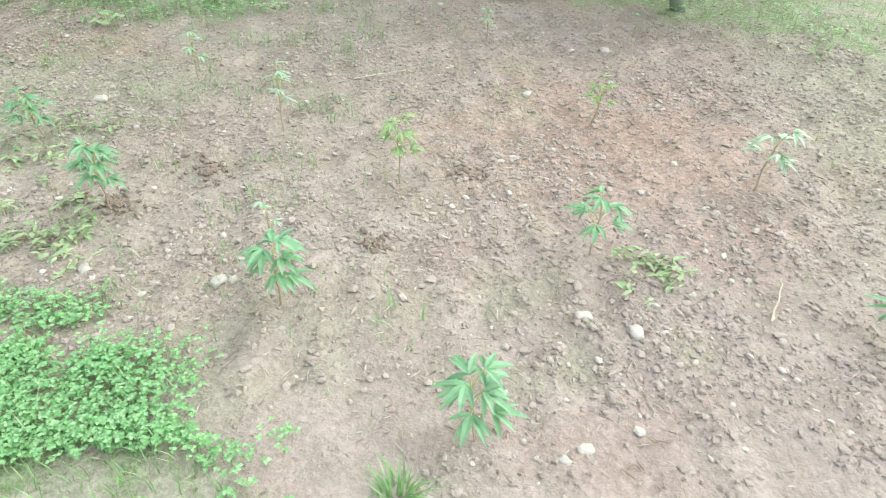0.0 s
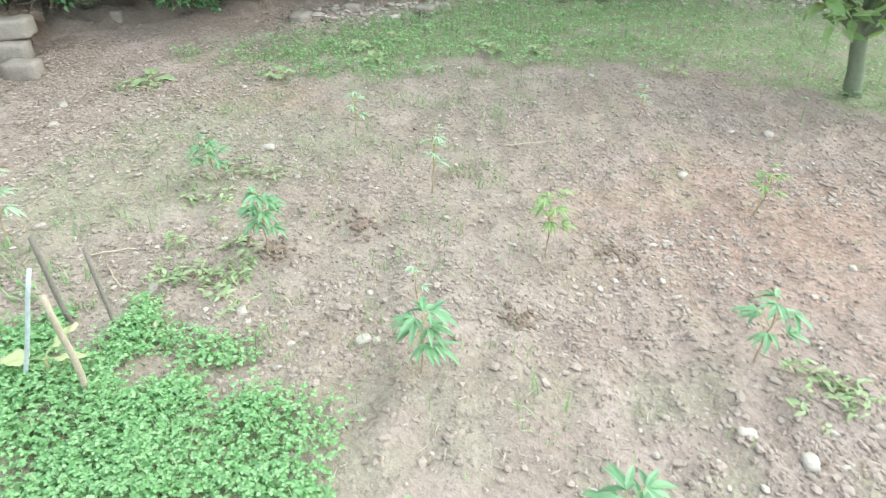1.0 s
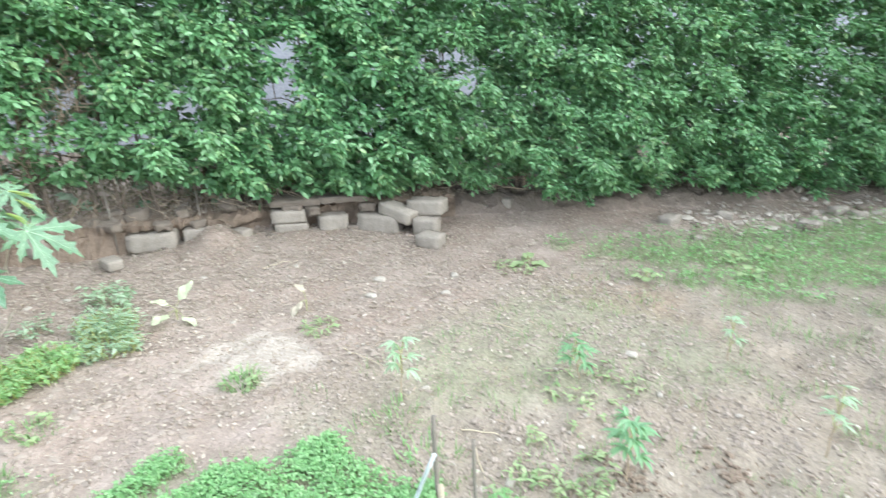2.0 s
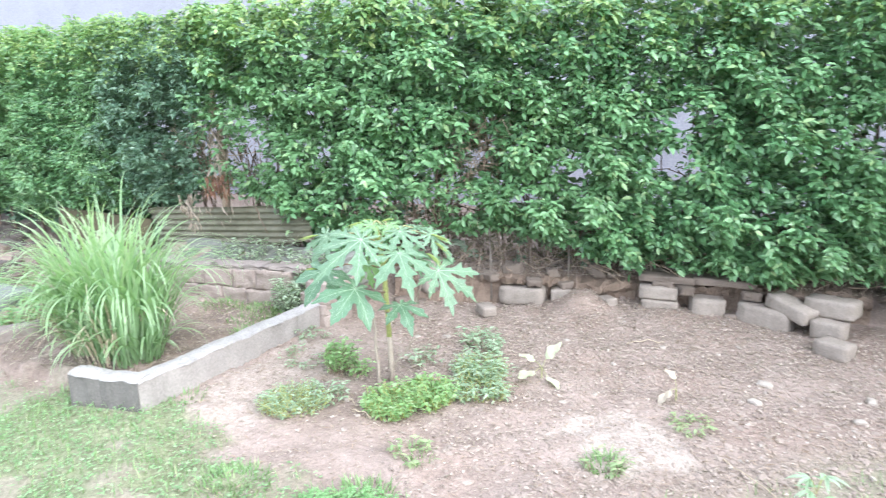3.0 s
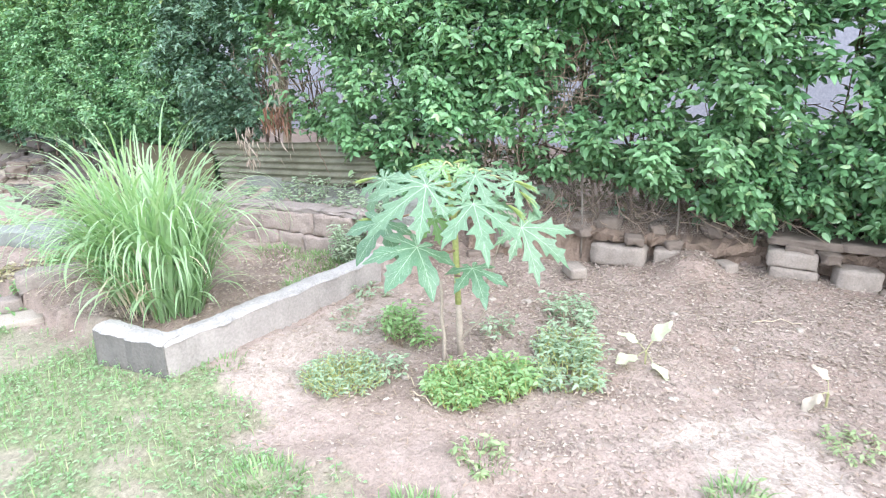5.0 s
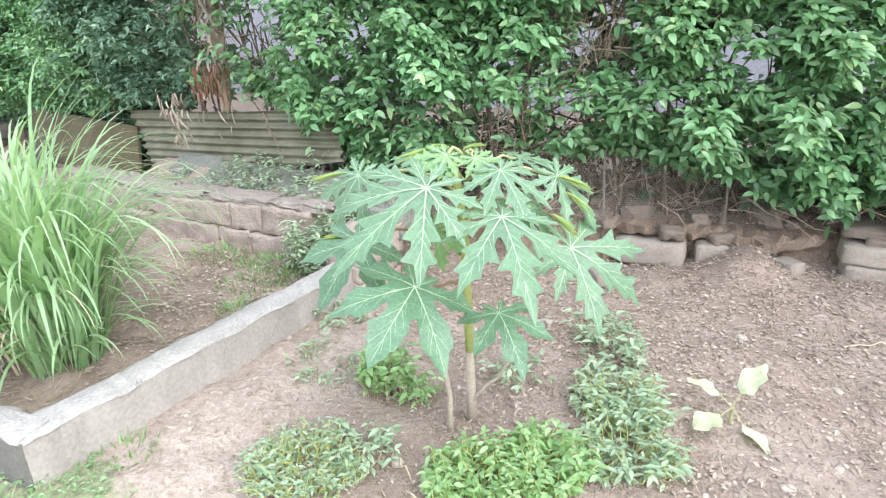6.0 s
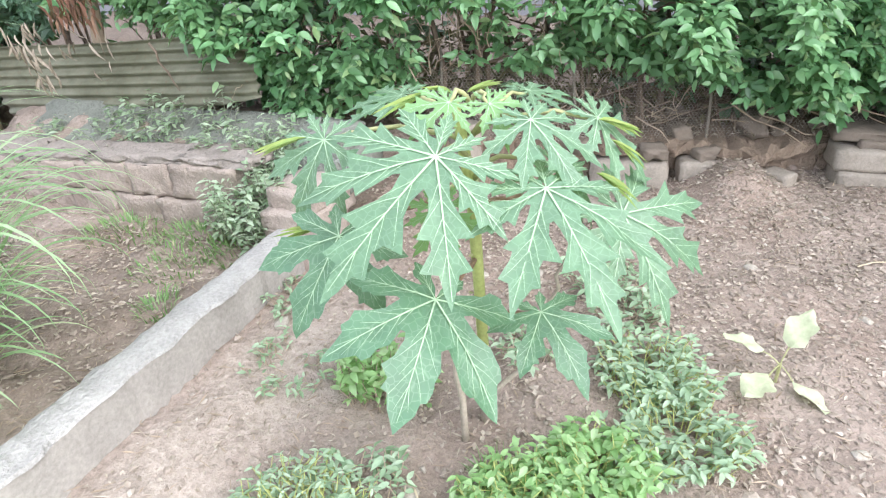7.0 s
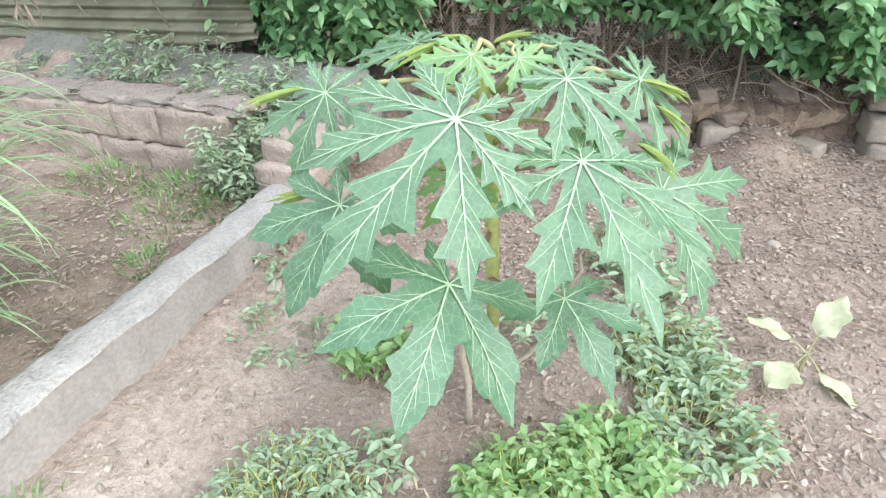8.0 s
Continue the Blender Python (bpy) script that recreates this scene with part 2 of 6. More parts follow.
def tin_mat():
    m, n, l, b = mat("old_tin")
    p = pos_of(n)
    a, f = noise_node(n, l, 4, 5, 0.7, p), noise_node(n, l, 45, 4, 0.7, p)
    c = ramp(n, l, a, [(0.3, (0.105, 0.106, 0.066)), (0.55, (0.185, 0.184, 0.13)), (0.8, (0.27, 0.265, 0.20))])
    c = mix(n, l, ramp(n, l, f, [(0.55, (0, 0, 0)), (0.75, (0.6, 0.6, 0.6))]), c, (0.17, 0.095, 0.05))
    l.new(c, b.inputs["Base Color"])
    b.inputs["Metallic"].default_value, b.inputs["Roughness"].default_value = 0.2, 0.6
    bump(n, l, b, f, 0.25, 0.004)
    return m


def wire_mat():
    m, n, l, b = mat("rusty_wire")
    c = ramp(n, l, noise_node(n, l, 30, 3, 0.6, pos_of(n)), [(0.35, (0.24, 0.20, 0.165)), (0.7, (0.44, 0.41, 0.37))])
    l.new(c, b.inputs["Base Color"])
    b.inputs["Metallic"].default_value, b.inputs["Roughness"].default_value = 0.6, 0.55
    return m


TIN, WIRE = tin_mat(), wire_mat()

# ---- tools for shapes ----
rng = np.random.default_rng(7)


class Geo:
    """Collects vertices and faces for one mesh."""

    def __init__(self):
        self.v, self.f, self.n = [], [], 0

    def add(self, v, f):
        v = np.asarray(v, float).reshape(-1, 3)
        self.v.append(v)
        self.f.extend([[int(i) + self.n for i in q] for q in f])
        self.n += len(v)
        return self

    def add_many(self, v, tri):
        """v: pieces x points x 3; tri: faces of one piece, all of one length."""
        k, m = v.shape[:2]
        q = (np.asarray(tri)[None] + (np.arange(k) * m)[:, None, None] + self.n).reshape(-1, len(tri[0]))
        self.v.append(v.reshape(-1, 3))
        self.f.extend(q.tolist())
        self.n += k * m
        return self

    def mesh(self, name, material, smooth=False):
        me = bpy.data.meshes.new(name)
        me.from_pydata(np.concatenate(self.v).tolist(), [], self.f)
        me.materials.append(material)
        if smooth:
            me.polygons.foreach_set("use_smooth", np.ones(len(me.polygons), bool))
        me.update()
        return me


def part(name, geo, material, parent=None, label="", smooth=False, kind=""):
    ob = new(name, geo.mesh(name, material, smooth))
    if parent is not None:
        ob.parent = parent
    return tagged(ob, label, kind=kind)


def thing(name, x, y, z, label, category, group="", rz=0.0, kind=""):
    ob = new(name)
    ob.empty_display_size = 0.05
    ob.matrix_world = pose(x, y, z, 0, 0, rz)
    return tagged(ob, label, category, group, kind)


def unit(v):
    v = np.asarray(v, float)
    return v / (np.linalg.norm(v, axis=-1, keepdims=True) + 1e-9)


def tube(geo, pts, radii, n=6, cap=True):
    """A round limb along points with a radius at each."""
    pts = np.asarray(pts, float)
    radii = np.broadcast_to(np.asarray(radii, float), (len(pts),))
    tan = unit(np.gradient(pts, axis=0))
    ref = np.array([0.3, 0.2, 1.0]) if abs(tan[0][2]) < 0.9 else np.array([1.0, 0.2, 0.1])
    v, a = [], np.linspace(0, 2 * math.pi, n, endpoint=False)
    for p, t, r in zip(pts, tan, radii):
        s = unit(np.cross(t, ref))
        u = np.cross(s, t)
        v.append(p + r * (np.cos(a)[:, None] * s + np.sin(a)[:, None] * u))
    f = [(i * n + j, i * n + (j + 1) % n, (i + 1) * n + (j + 1) % n, (i + 1) * n + j) for i in range(len(pts) - 1) for j in range(n)]
    if cap:
        f += [tuple(range(n))[::-1], tuple((len(pts) - 1) * n + j for j in range(n))]
    geo.add(np.concatenate(v), f)


def curve(a, b, sag=0.0, n=6, wob=0.0):
    """Points from a to b, bowed up by sag, with a little wobble."""
    t = np.linspace(0, 1, n)[:, None]
    p = np.asarray(a, float) * (1 - t) + np.asarray(b, float) * t
    p[:, 2] += sag * 4 * (t * (1 - t))[:, 0]
    if wob:
        p[1:-1] += rng.normal(0, wob, (n - 2, 3))
    return p


def leaves(geo, pos, d, up, length, width, droop=0.25, fold=0.15, full=True):
    """Many ovate leaves at once: root, way, upper side, length and width of each."""
    pos, d, up = np.asarray(pos, float), unit(d), np.asarray(up, float)
    k = len(pos)
    length, width = np.broadcast_to(length, k)[:, None], np.broadcast_to(width, k)[:, None]
    side = unit(np.cross(d, up))
    nrm = np.cross(side, d)
    if full:
        rows = [(0, 0, 0), (0.16, -0.36, 0.8), (0.16, 0, 0), (0.16, 0.36, 0.8), (0.42, -0.5, 1), (0.42, 0, 0), (0.42, 0.5, 1), (0.72, -0.33, 0.8), (0.72, 0, 0), (0.72, 0.33, 0.8), (1, 0, 0)]
        tri = [(0, 2, 1), (0, 3, 2), (7, 8, 10), (8, 9, 10)] + [q for r in (1, 4) for q in ((r, r + 1, r + 4), (r, r + 4, r + 3), (r + 1, r + 2, r + 5), (r + 1, r + 5, r + 4))]
    else:
        rows = [(0, 0, 0), (0.42, -0.5, 1), (0.42, 0.5, 1), (1, 0, 0)]
        tri = [(0, 3, 1), (0, 2, 3)]
    v = np.stack([pos + d * length * a + side * width * s + nrm * (fold * width * u - droop * length * a * a) for a, s, u in rows], axis=1)
    geo.add_many(v, tri)


def blades(geo, root, way, length, width, bend, seg=3, power=1.0, lean=0.22):
    """Grass blades: upright at the root, bending over along way."""
    root, way = np.asarray(root, float), np.asarray(way, float)
    k = len(root)
    length, width, bend = (np.broadcast_to(q, k) for q in (length, width, bend))
    way = unit(np.c_[way[:, :2], np.zeros(k)])
    side = np.c_[-way[:, 1], way[:, 0], np.zeros(k)]
    rows, p, ang = [], root.copy(), lean * bend
    for i in range(seg + 1):
        w = width * (1 - (i / seg) ** (1.6 if seg < 8 else 2.6)) * 0.5 * (1 if seg < 8 else min(1, 0.3 + 2.4 * i / seg))
        if i < seg:
            rows += [p - side * w[:, None], p + side * w[:, None]]
        else:
            rows += [p]
        step = length / seg
        p = p + way * (np.sin(ang) * step)[:, None] + np.array([0, 0, 1.0]) * (np.cos(ang) * step)[:, None]
        ang = bend * (lean + 0.88 * ((i + 1) / seg) ** power)
    v = np.stack(rows, axis=1)
    tri = []
    for i in range(seg - 1):
        a = 2 * i
        tri += [(a, a + 1, a + 3), (a, a + 3, a + 2)]
    tri += [(2 * seg - 2, 2 * seg - 1, 2 * seg)]
    geo.add_many(v, tri)


def ico():
    p = (1 + 5 ** 0.5) / 2
    v = unit(np.array([(-1, p, 0), (1, p, 0), (-1, -p, 0), (1, -p, 0), (0, -1, p), (0, 1, p), (0, -1, -p), (0, 1, -p), (p, 0, -1), (p, 0, 1), (-p, 0, -1), (-p, 0, 1)], float))
    f = [(0, 11, 5), (0, 5, 1), (0, 1, 7), (0, 7, 10), (0, 10, 11), (1, 5, 9), (5, 11, 4), (11, 10, 2), (10, 7, 6), (7, 1, 8),
         (3, 9, 4), (3, 4, 2), (3, 2, 6), (3, 6, 8), (3, 8, 9), (4, 9, 5), (2, 4, 11), (6, 2, 10), (8, 6, 7), (9, 8, 1)]
    return v, f


ICO_V, ICO_F = ico()


def lumps(geo, pos, size, flat=0.6):
    """Many small clods or pebbles."""
    k = len(pos)
    v = np.repeat(ICO_V[None], k, 0) * rng.uniform(0.7, 1.25, (k, 12, 1))
    s = np.asarray(size)[:, None] * np.c_[rng.uniform(0.7, 1.4, k), rng.uniform(0.6, 1.0, k), rng.uniform(0.5, 1.0, k) * flat]
    v = v * s[:, None, :]
    a = rng.uniform(0, 6.283, k)
    c, sn = np.cos(a)[:, None], np.sin(a)[:, None]
    v = np.stack([v[..., 0] * c - v[..., 1] * sn, v[..., 0] * sn + v[..., 1] * c, v[..., 2]], -1)
    geo.add_many(v + np.asarray(pos)[:, None, :], ICO_F)


def crumbs(geo, pos, size):
    """Very small clods, eight faces each."""
    k = len(pos)
    o = np.array([(1, 0, 0), (-1, 0, 0), (0, 1, 0), (0, -1, 0), (0, 0, 1), (0, 0, -1)], float)
    v = np.repeat(o[None], k, 0) * rng.uniform(0.55, 1.25, (k, 6, 3)) * np.array([1.15, 0.95, 0.7]) * np.asarray(size)[:, None, None]
    v = v + rng.normal(0, 0.22, v.shape) * np.asarray(size)[:, None, None]
    a = rng.uniform(0, 6.283, k)
    c, sn = np.cos(a)[:, None], np.sin(a)[:, None]
    v = np.stack([v[..., 0] * c - v[..., 1] * sn, v[..., 0] * sn + v[..., 1] * c, v[..., 2]], -1)
    geo.add_many(v + np.asarray(pos)[:, None, :], [(0, 2, 4), (2, 1, 4), (1, 3, 4), (3, 0, 4), (2, 0, 5), (1, 2, 5), (3, 1, 5), (0, 3, 5)])


def rough_box(sx, sy, sz, seed=0, n=5, r=0.12, amp=0.06):
    """A worn block, its foot at z = 0: rounded edges and an uneven skin."""
    bm = bmesh.new()
    bmesh.ops.create_cube(bm, size=2)
    bmesh.ops.subdivide_edges(bm, edges=bm.edges[:], cuts=n - 1, use_grid_fill=True)
    small = min(sx, sy, sz)
    half = np.array([sx, sy, sz]) / 2
    rr = r * small
    v = []
    for w in bm.verts:
        q = np.array(w.co) * half
        inner = np.clip(q, -(half - rr), half - rr)
        dq = q - inner
        ln = np.linalg.norm(dq)
        q = inner + (dq / ln * rr if ln > 1e-9 else 0)
        k = noise.noise_vector(Vector(q * (2.2 / small) + seed * 7.3))
        k2 = noise.noise_vector(Vector(q * (6.0 / small) + seed * 3.1))
        v.append(q + amp * small * (np.array(k) + 0.4 * np.array(k2)) + np.array([0, 0, half[2]]))
    f = [[w.index for w in fc.verts] for fc in bm.faces]
    bm.free()
    return Geo().add(v, f)


# ---- the lie of the land ----
LEDGE = np.array([(4.5, 7.9), (0.3, 7.45), (-1.3, 7.15), (-2.5, 6.4), (-3.6, 4.7), (-4.64, 3.55), (-5.27, 2.52), (-5.66, 1.45), (-5.87, 0.78), (-6.15, 0.2), (-7.4, -1.58), (-8.85, -3.4), (-13.0, -8.7)])
BED_OUT, BED_FAR, BED_END = np.array([-3.998, -0.738]), np.array([-5.185, 0.11]), np.array([-4.18, -1.14])
WALL_DIR = unit(BED_FAR - BED_OUT)
WALL_IN = np.array([-WALL_DIR[1], WALL_DIR[0]])
RED_A, RED_B = np.array([-5.49, 0.04]), np.array([-6.98, -2.02])


def side_dist(x, y, line):
    """Distance to a line of points, positive on its left."""
    best = np.full(np.shape(x), 1e9)
    sign = np.ones(np.shape(x))
    for (ax, ay), (bx, by) in zip(line[:-1], line[1:]):
        dx, dy = bx - ax, by - ay
        t = np.clip(((x - ax) * dx + (y - ay) * dy) / (dx * dx + dy * dy), 0, 1)
        d = np.hypot(x - ax - t * dx, y - ay - t * dy)
        s = np.sign(dx * (y - ay) - dy * (x - ax))
        near = d < best
        best, sign = np.where(near, d, best), np.where(near, s, sign)
    return best * sign


def step(a, b, x):
    t = np.clip((x - a) / (b - a), 0, 1)
    return t * t * (3 - 2 * t)


class Waves:
    """Smooth random relief out of a few dozen waves, quick over whole arrays."""

    def __init__(self, scale, seed, k=26):
        r = np.random.default_rng(seed)
        a, f = r.uniform(0, 6.283, k), r.uniform(0.5, 1.6, k) / scale * 6.283
        self.kx, self.ky, self.ph, self.k = np.cos(a) * f, np.sin(a) * f, r.uniform(0, 6.283, k), k

    def __call__(self, x, y):
        x, y = np.asarray(x, float), np.asarray(y, float)
        t = np.zeros(x.shape)
        for kx, ky, ph in zip(self.kx, self.ky, self.ph):
            t += np.sin(kx * x + ky * y + ph)
        return t / (self.k / 2) ** 0.5


W_BIG, W_MID, W_FINE, W_EDGE, W_PATCH = (Waves(s, i) for s, i in ((2.2, 3), (0.5, 4), (0.20, 5), (0.35, 7), (0.9, 8)))


def inside_bed(x, y):
    a = (x - BED_OUT[0]) * WALL_IN[0] + (y - BED_OUT[1]) * WALL_IN[1]
    b = (x - BED_OUT[0]) * WALL_DIR[0] + (y - BED_OUT[1]) * WALL_DIR[1]
    return (a > 0.06) & (b > 0.08) & (b < 1.75) & (a < 2.2)


def plot_amount(x, y):
    """The dug plot, 0 to 1."""
    d = np.minimum.reduce([y - (1.35 + 0.1 * W_EDGE(x, y)), 4.5 - y, x + 3.2, 2.4 - x])
    return step(-0.1, 0.25, d)


def land(x, y):
    x, y = np.asarray(x, float), np.asarray(y, float)
    d = side_dist(x, y, LEDGE)
    p = plot_amount(x, y)
    z = 0.012 * W_BIG(x, y) + 0.006 * (1 - 0.6 * p) * W_MID(x, y) + 0.0035 * W_FINE(x, y)
    z = z + p * 0.004 * W_FINE(x, y)
    z = z + 0.06 * step(0.95, 0.12, d)
    soft = step(3.1, 3.8, y)
    z = z + soft * 0.16 * step(0.22, -0.4, d) * (d >= 0)
    z = np.where(d < 0, 0.10 + 0.16 * ((1 - soft) * step(0.0, -0.1, d) + soft * step(0.22, -0.4, d)) + 0.02 * W_FINE(x, y), z)
    a = -((x - BED_OUT[0]) * WALL_IN[0] + (y - BED_OUT[1]) * WALL_IN[1])
    b = (x - BED_OUT[0]) * WALL_DIR[0] + (y - BED_OUT[1]) * WALL_DIR[1]
    z = z + 0.085 * step(0.55, 0.0, a) * (a > -0.05) * step(-0.7, 0.0, b) * step(2.1, 1.5, b)
    z = z + 0.13 * np.exp(-(((x + 5.24) * 0.42 + (y - 2.02) * 0.91) / 0.17) ** 2 - (((x + 5.24) * 0.91 - (y - 2.02) * 0.42) / 0.20) ** 2) * (d > 0)
    bed = inside_bed(x, y)
    z = np.where(bed, 0.115 + 0.012 * W_MID(x, y) + 0.008 * W_FINE(x, y), z)
    e = (x - BED_OUT[0]) * -0.5 + (y - BED_OUT[1]) * -0.87
    z = np.where(~bed & (a <= 0), np.maximum(z, 0.09 * step(-0.6, 0.1, b) * step(1.4, 0.2, e)), z)
    r = side_dist(x, y, np.array([RED_A, RED_B]))
    behind = (r < -0.04) & (d > -0.12) & (b > 0.8) & (y < 0.12)
    return np.where(behind, 0.14 + (0.10 + 0.15 * step(-0.04, -0.45, r)) * step(-1.75, -1.3, y) + 0.012 * W_FINE(x, y), z)


def gz(x, y):
    return float(land(np.array([x]), np.array([y]))[0])


def lawn_edge(x):
    return np.interp(x, [-9, -6.0, -5.3, -5.05, -4.85, -4.6, -4.3, -4.1, -3.7, -3.3, -3.0, -2.7, -2.45, -2.0, -1.5, -1.13, -0.84, -0.6, -0.4, 0.6, 3],
                     [-4.8, -3.7, -2.85, -2.5, -2.05, -1.6, -1.2, -0.62, -0.32, 0.15, 0.62, 1.16, 1.47, 1.56, 1.58, 1.44, 1.20, 0.95, 0.3, -0.3, -0.8])


def lawn_amount(x, y):
    near = step(-0.16, 0.16, lawn_edge(x) - y + 0.10 * W_EDGE(x, y))
    far_edge = np.interp(x, [-4.2, -3.4, -2.7, -2.2, -1.7, -0.8, 0.0, 1.2, 3.0], [4.6, 4.0, 3.95, 3.75, 4.5, 4.75, 4.85, 4.2, 3.4])
    far = step(-0.22, 0.32, y - far_edge + 0.16 * W_EDGE(x, y)) * step(0.35, 0.7, side_dist(x, y, LEDGE))
    return np.maximum(near, far)


def sandy(x, y):
    """The pale heap of spilt sand, 0 to 1."""
    return step(0.36, 0.17, np.hypot((x + 3.43) * 0.95, y - 1.57) + 0.06 * W_EDGE(x, y) + 0.03 * W_FINE(x, y))


def build_ground():
    def axis(lo, hi, h):
        mid = np.arange(lo, hi + h / 2, h)
        out = np.cumsum(h * 1.32 ** np.arange(1, 32))
        return np.concatenate([lo - out[::-1], mid, hi + out])
    xs, ys = axis(-7.6, 1.7, 0.034), axis(-3.4, 6.6, 0.034)
    gx, gy = np.meshgrid(xs, ys)
    z = land(gx, gy)
    fade = step(60, 20, np.hypot(gx + 3, gy - 1))
    z = z * fade
    nx, ny = len(xs), len(ys)
    idx = np.arange(nx * ny).reshape(ny, nx)
    f = np.stack([idx[:-1, :-1], idx[:-1, 1:], idx[1:, 1:], idx[1:, :-1]], -1).reshape(-1, 4)
    me = bpy.data.meshes.new("ground")
    me.from_pydata(np.stack([gx, gy, z], -1).reshape(-1, 3).tolist(), [], f.tolist())
    me.materials.append(EARTH)
    me.polygons.foreach_set("use_smooth", np.ones(len(me.polygons), bool))
    x, y = gx.ravel(), gy.ravel()
    wob = 0.10 * W_EDGE(x, y)
    sand = 0.85 * sandy(x, y)
    a = -((x - BED_OUT[0]) * WALL_IN[0] + (y - BED_OUT[1]) * WALL_IN[1])
    b = (x - BED_OUT[0]) * WALL_DIR[0] + (y - BED_OUT[1]) * WALL_DIR[1]
    sand = np.maximum(sand, 0.5 * step(-0.02, 0.08, a) * step(0.62, 0.30, a + 0.8 * wob) * step(-0.25, 0.15, b) * step(1.6, 1.0, b))
    green = lawn_amount(x, y)
    bare = step(0.35, 1.1, W_PATCH(x, y) + 0.55 * W_EDGE(x + 4, y) + 0.25 * W_FINE(x, y))
    sand = np.maximum(sand, 0.3 * green * bare * (y < 1.2))
    green = green * (0.9 - 0.5 * bare)
    thin = (0.16 + 0.3 * step(-0.2, 0.9, W_BIG(x + 5, y))) * plot_amount(x, y)
    green = np.maximum(green, np.maximum(thin * step(0.0, -1.0, x + 0.3 * W_EDGE(x, y)), 0.4 * step(0.55, 1.3, x) * (y > 1.8)))
    red = 0.85 * step(0.75, 0.25, np.hypot((x - 0.05) * 0.65, (y - 3.0) * 0.72) + wob) + 0.6 * step(0.6, 0.2, np.hypot((x + 2.75) * 0.8, (y - 3.4) * 1.5) + wob) + 0.25 * step(0, 1.2, W_PATCH(x + 3, y))
    # darker earth round the papaya foot, behind the hedge line, patchy in bed and plot
    dark_earth = 1 - 0.18 * step(0.34, 0.12, np.hypot(x + 4.17, (y - 0.55) * 0.75) + 0.5 * wob) - 0.5 * (side_dist(x, y, LEDGE) < 0.02) - 0.4 * inside_bed(x, y) * step(0.4, -0.4, W_EDGE(x, y))
    dark_earth = np.clip(dark_earth - 0.06 * step(0.7, 1.3, W_EDGE(x + 9, y)) * plot_amount(x, y), 0, 1)
    col = np.stack([np.clip(q, 0, 1) for q in (sand, green, red, dark_earth)], -1)
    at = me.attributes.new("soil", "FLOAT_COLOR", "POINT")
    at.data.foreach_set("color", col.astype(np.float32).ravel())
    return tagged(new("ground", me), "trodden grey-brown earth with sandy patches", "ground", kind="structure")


build_ground()


def scatter(n, x0, x1, y0, y1, keep=None):
    x, y = rng.uniform(x0, x1, n), rng.uniform(y0, y1, n)
    if keep is not None:
        k = rng.uniform(0, 1, n) < keep(x, y)
        x, y = x[k], y[k]
    return np.c_[x, y, land(x, y)]


def turned(n):
    a = rng.uniform(0, 6.283, n)
    return np.c_[np.cos(a), np.sin(a), np.zeros(n)]

# ---- building behind the hedge ----
def building_wall():
    a, b = np.array([-26.6, -23.0]), np.array([-1.5, 14.0])
    t = unit(b - a)
    nrm = np.array([-t[1], t[0]])
    g = Geo()
    v = [(*(p + nrm * o), z) for z in (-0.1, 5.2) for p, o in ((a, 0), (b, 0), (b, 0.22), (a, 0.22))]
    g.add(v, [(0, 1, 5, 4), (1, 2, 6, 5), (2, 3, 7, 6), (3, 0, 4, 7), (4, 5, 6, 7), (3, 2, 1, 0)])
    return part("wall_building", g, PLASTER, None, "pale lavender plastered building wall behind the hedge", kind="structure")


building_wall()


# ---- earth lip under the hedge ----
def along(line, s):
    """Point and way at distance s along a line of points."""
    seg = np.hypot(*np.diff(line, axis=0).T)
    c = np.concatenate([[0], np.cumsum(seg)])
    i = int(np.clip(np.searchsorted(c, s) - 1, 0, len(seg) - 1))
    t = unit(line[i + 1] - line[i])
    return line[i] + t * (s - c[i]), t


LEDGE_LEN = float(np.sum(np.hypot(*np.diff(LEDGE, axis=0).T)))


def s_of(x, y):
    """How far along the hedge line a place lies."""
    best, out, run = 1e9, 0.0, 0.0
    for p, q in zip(LEDGE[:-1], LEDGE[1:]):
        d = q - p
        ln = float(np.hypot(*d))
        t = float(np.clip(((x - p[0]) * d[0] + (y - p[1]) * d[1]) / ln ** 2, 0, 1))
        e = math.hypot(x - p[0] - t * d[0], y - p[1] - t * d[1])
        if e < best:
            best, out = e, run + t * ln
        run += ln
    return out


S_PIER, S_BRICK, S_TIN = s_of(-5.89, 0.7), s_of(-5.27, 2.52), s_of(-7.4, -1.58)


def earth_ledge():
    g, v, k, n = Geo(), [], 0, 10
    for s in np.arange(s_of(-4.3, 3.62), S_PIER + 0.05, 0.03):
        p, t = along(LEDGE, s)
        nrm = np.array([-t[1], t[0]])
        lip = 0.06 + 0.045 * math.sin(3.1 * s) + 0.035 * math.sin(9.7 * s + 1) + rng.normal(0, 0.006)
        top = 0.255 + 0.02 * math.sin(2.3 * s + 2) + 0.008 * math.sin(13 * s)
        thick = 0.055 + 0.015 * math.sin(5.7 * s)
        prof = [(-0.55, 0.36), (-0.3, 0.30), (-0.1, top + 0.025), (lip * 0.6, top), (lip, top - 0.015), (lip * 0.9, top - thick), (lip * 0.7, top - thick - 0.02), (0.012, top - thick - 0.035), (0.02, 0.10), (0.06, 0.0)]
        for o, z in prof:
            j = rng.normal(0, 0.008, 2)
            v.append((*(p + nrm * (o + j[0])), z + j[1]))
        k += 1
    f = [(i * n + j, i * n + j + 1, (i + 1) * n + j + 1, (i + 1) * n + j) for i in range(k - 1) for j in range(n - 1)]
    return part("earth_bank", g.add(v, f), BANK, None, "dark overhanging earth bank under the hedge", kind="structure")


earth_ledge()


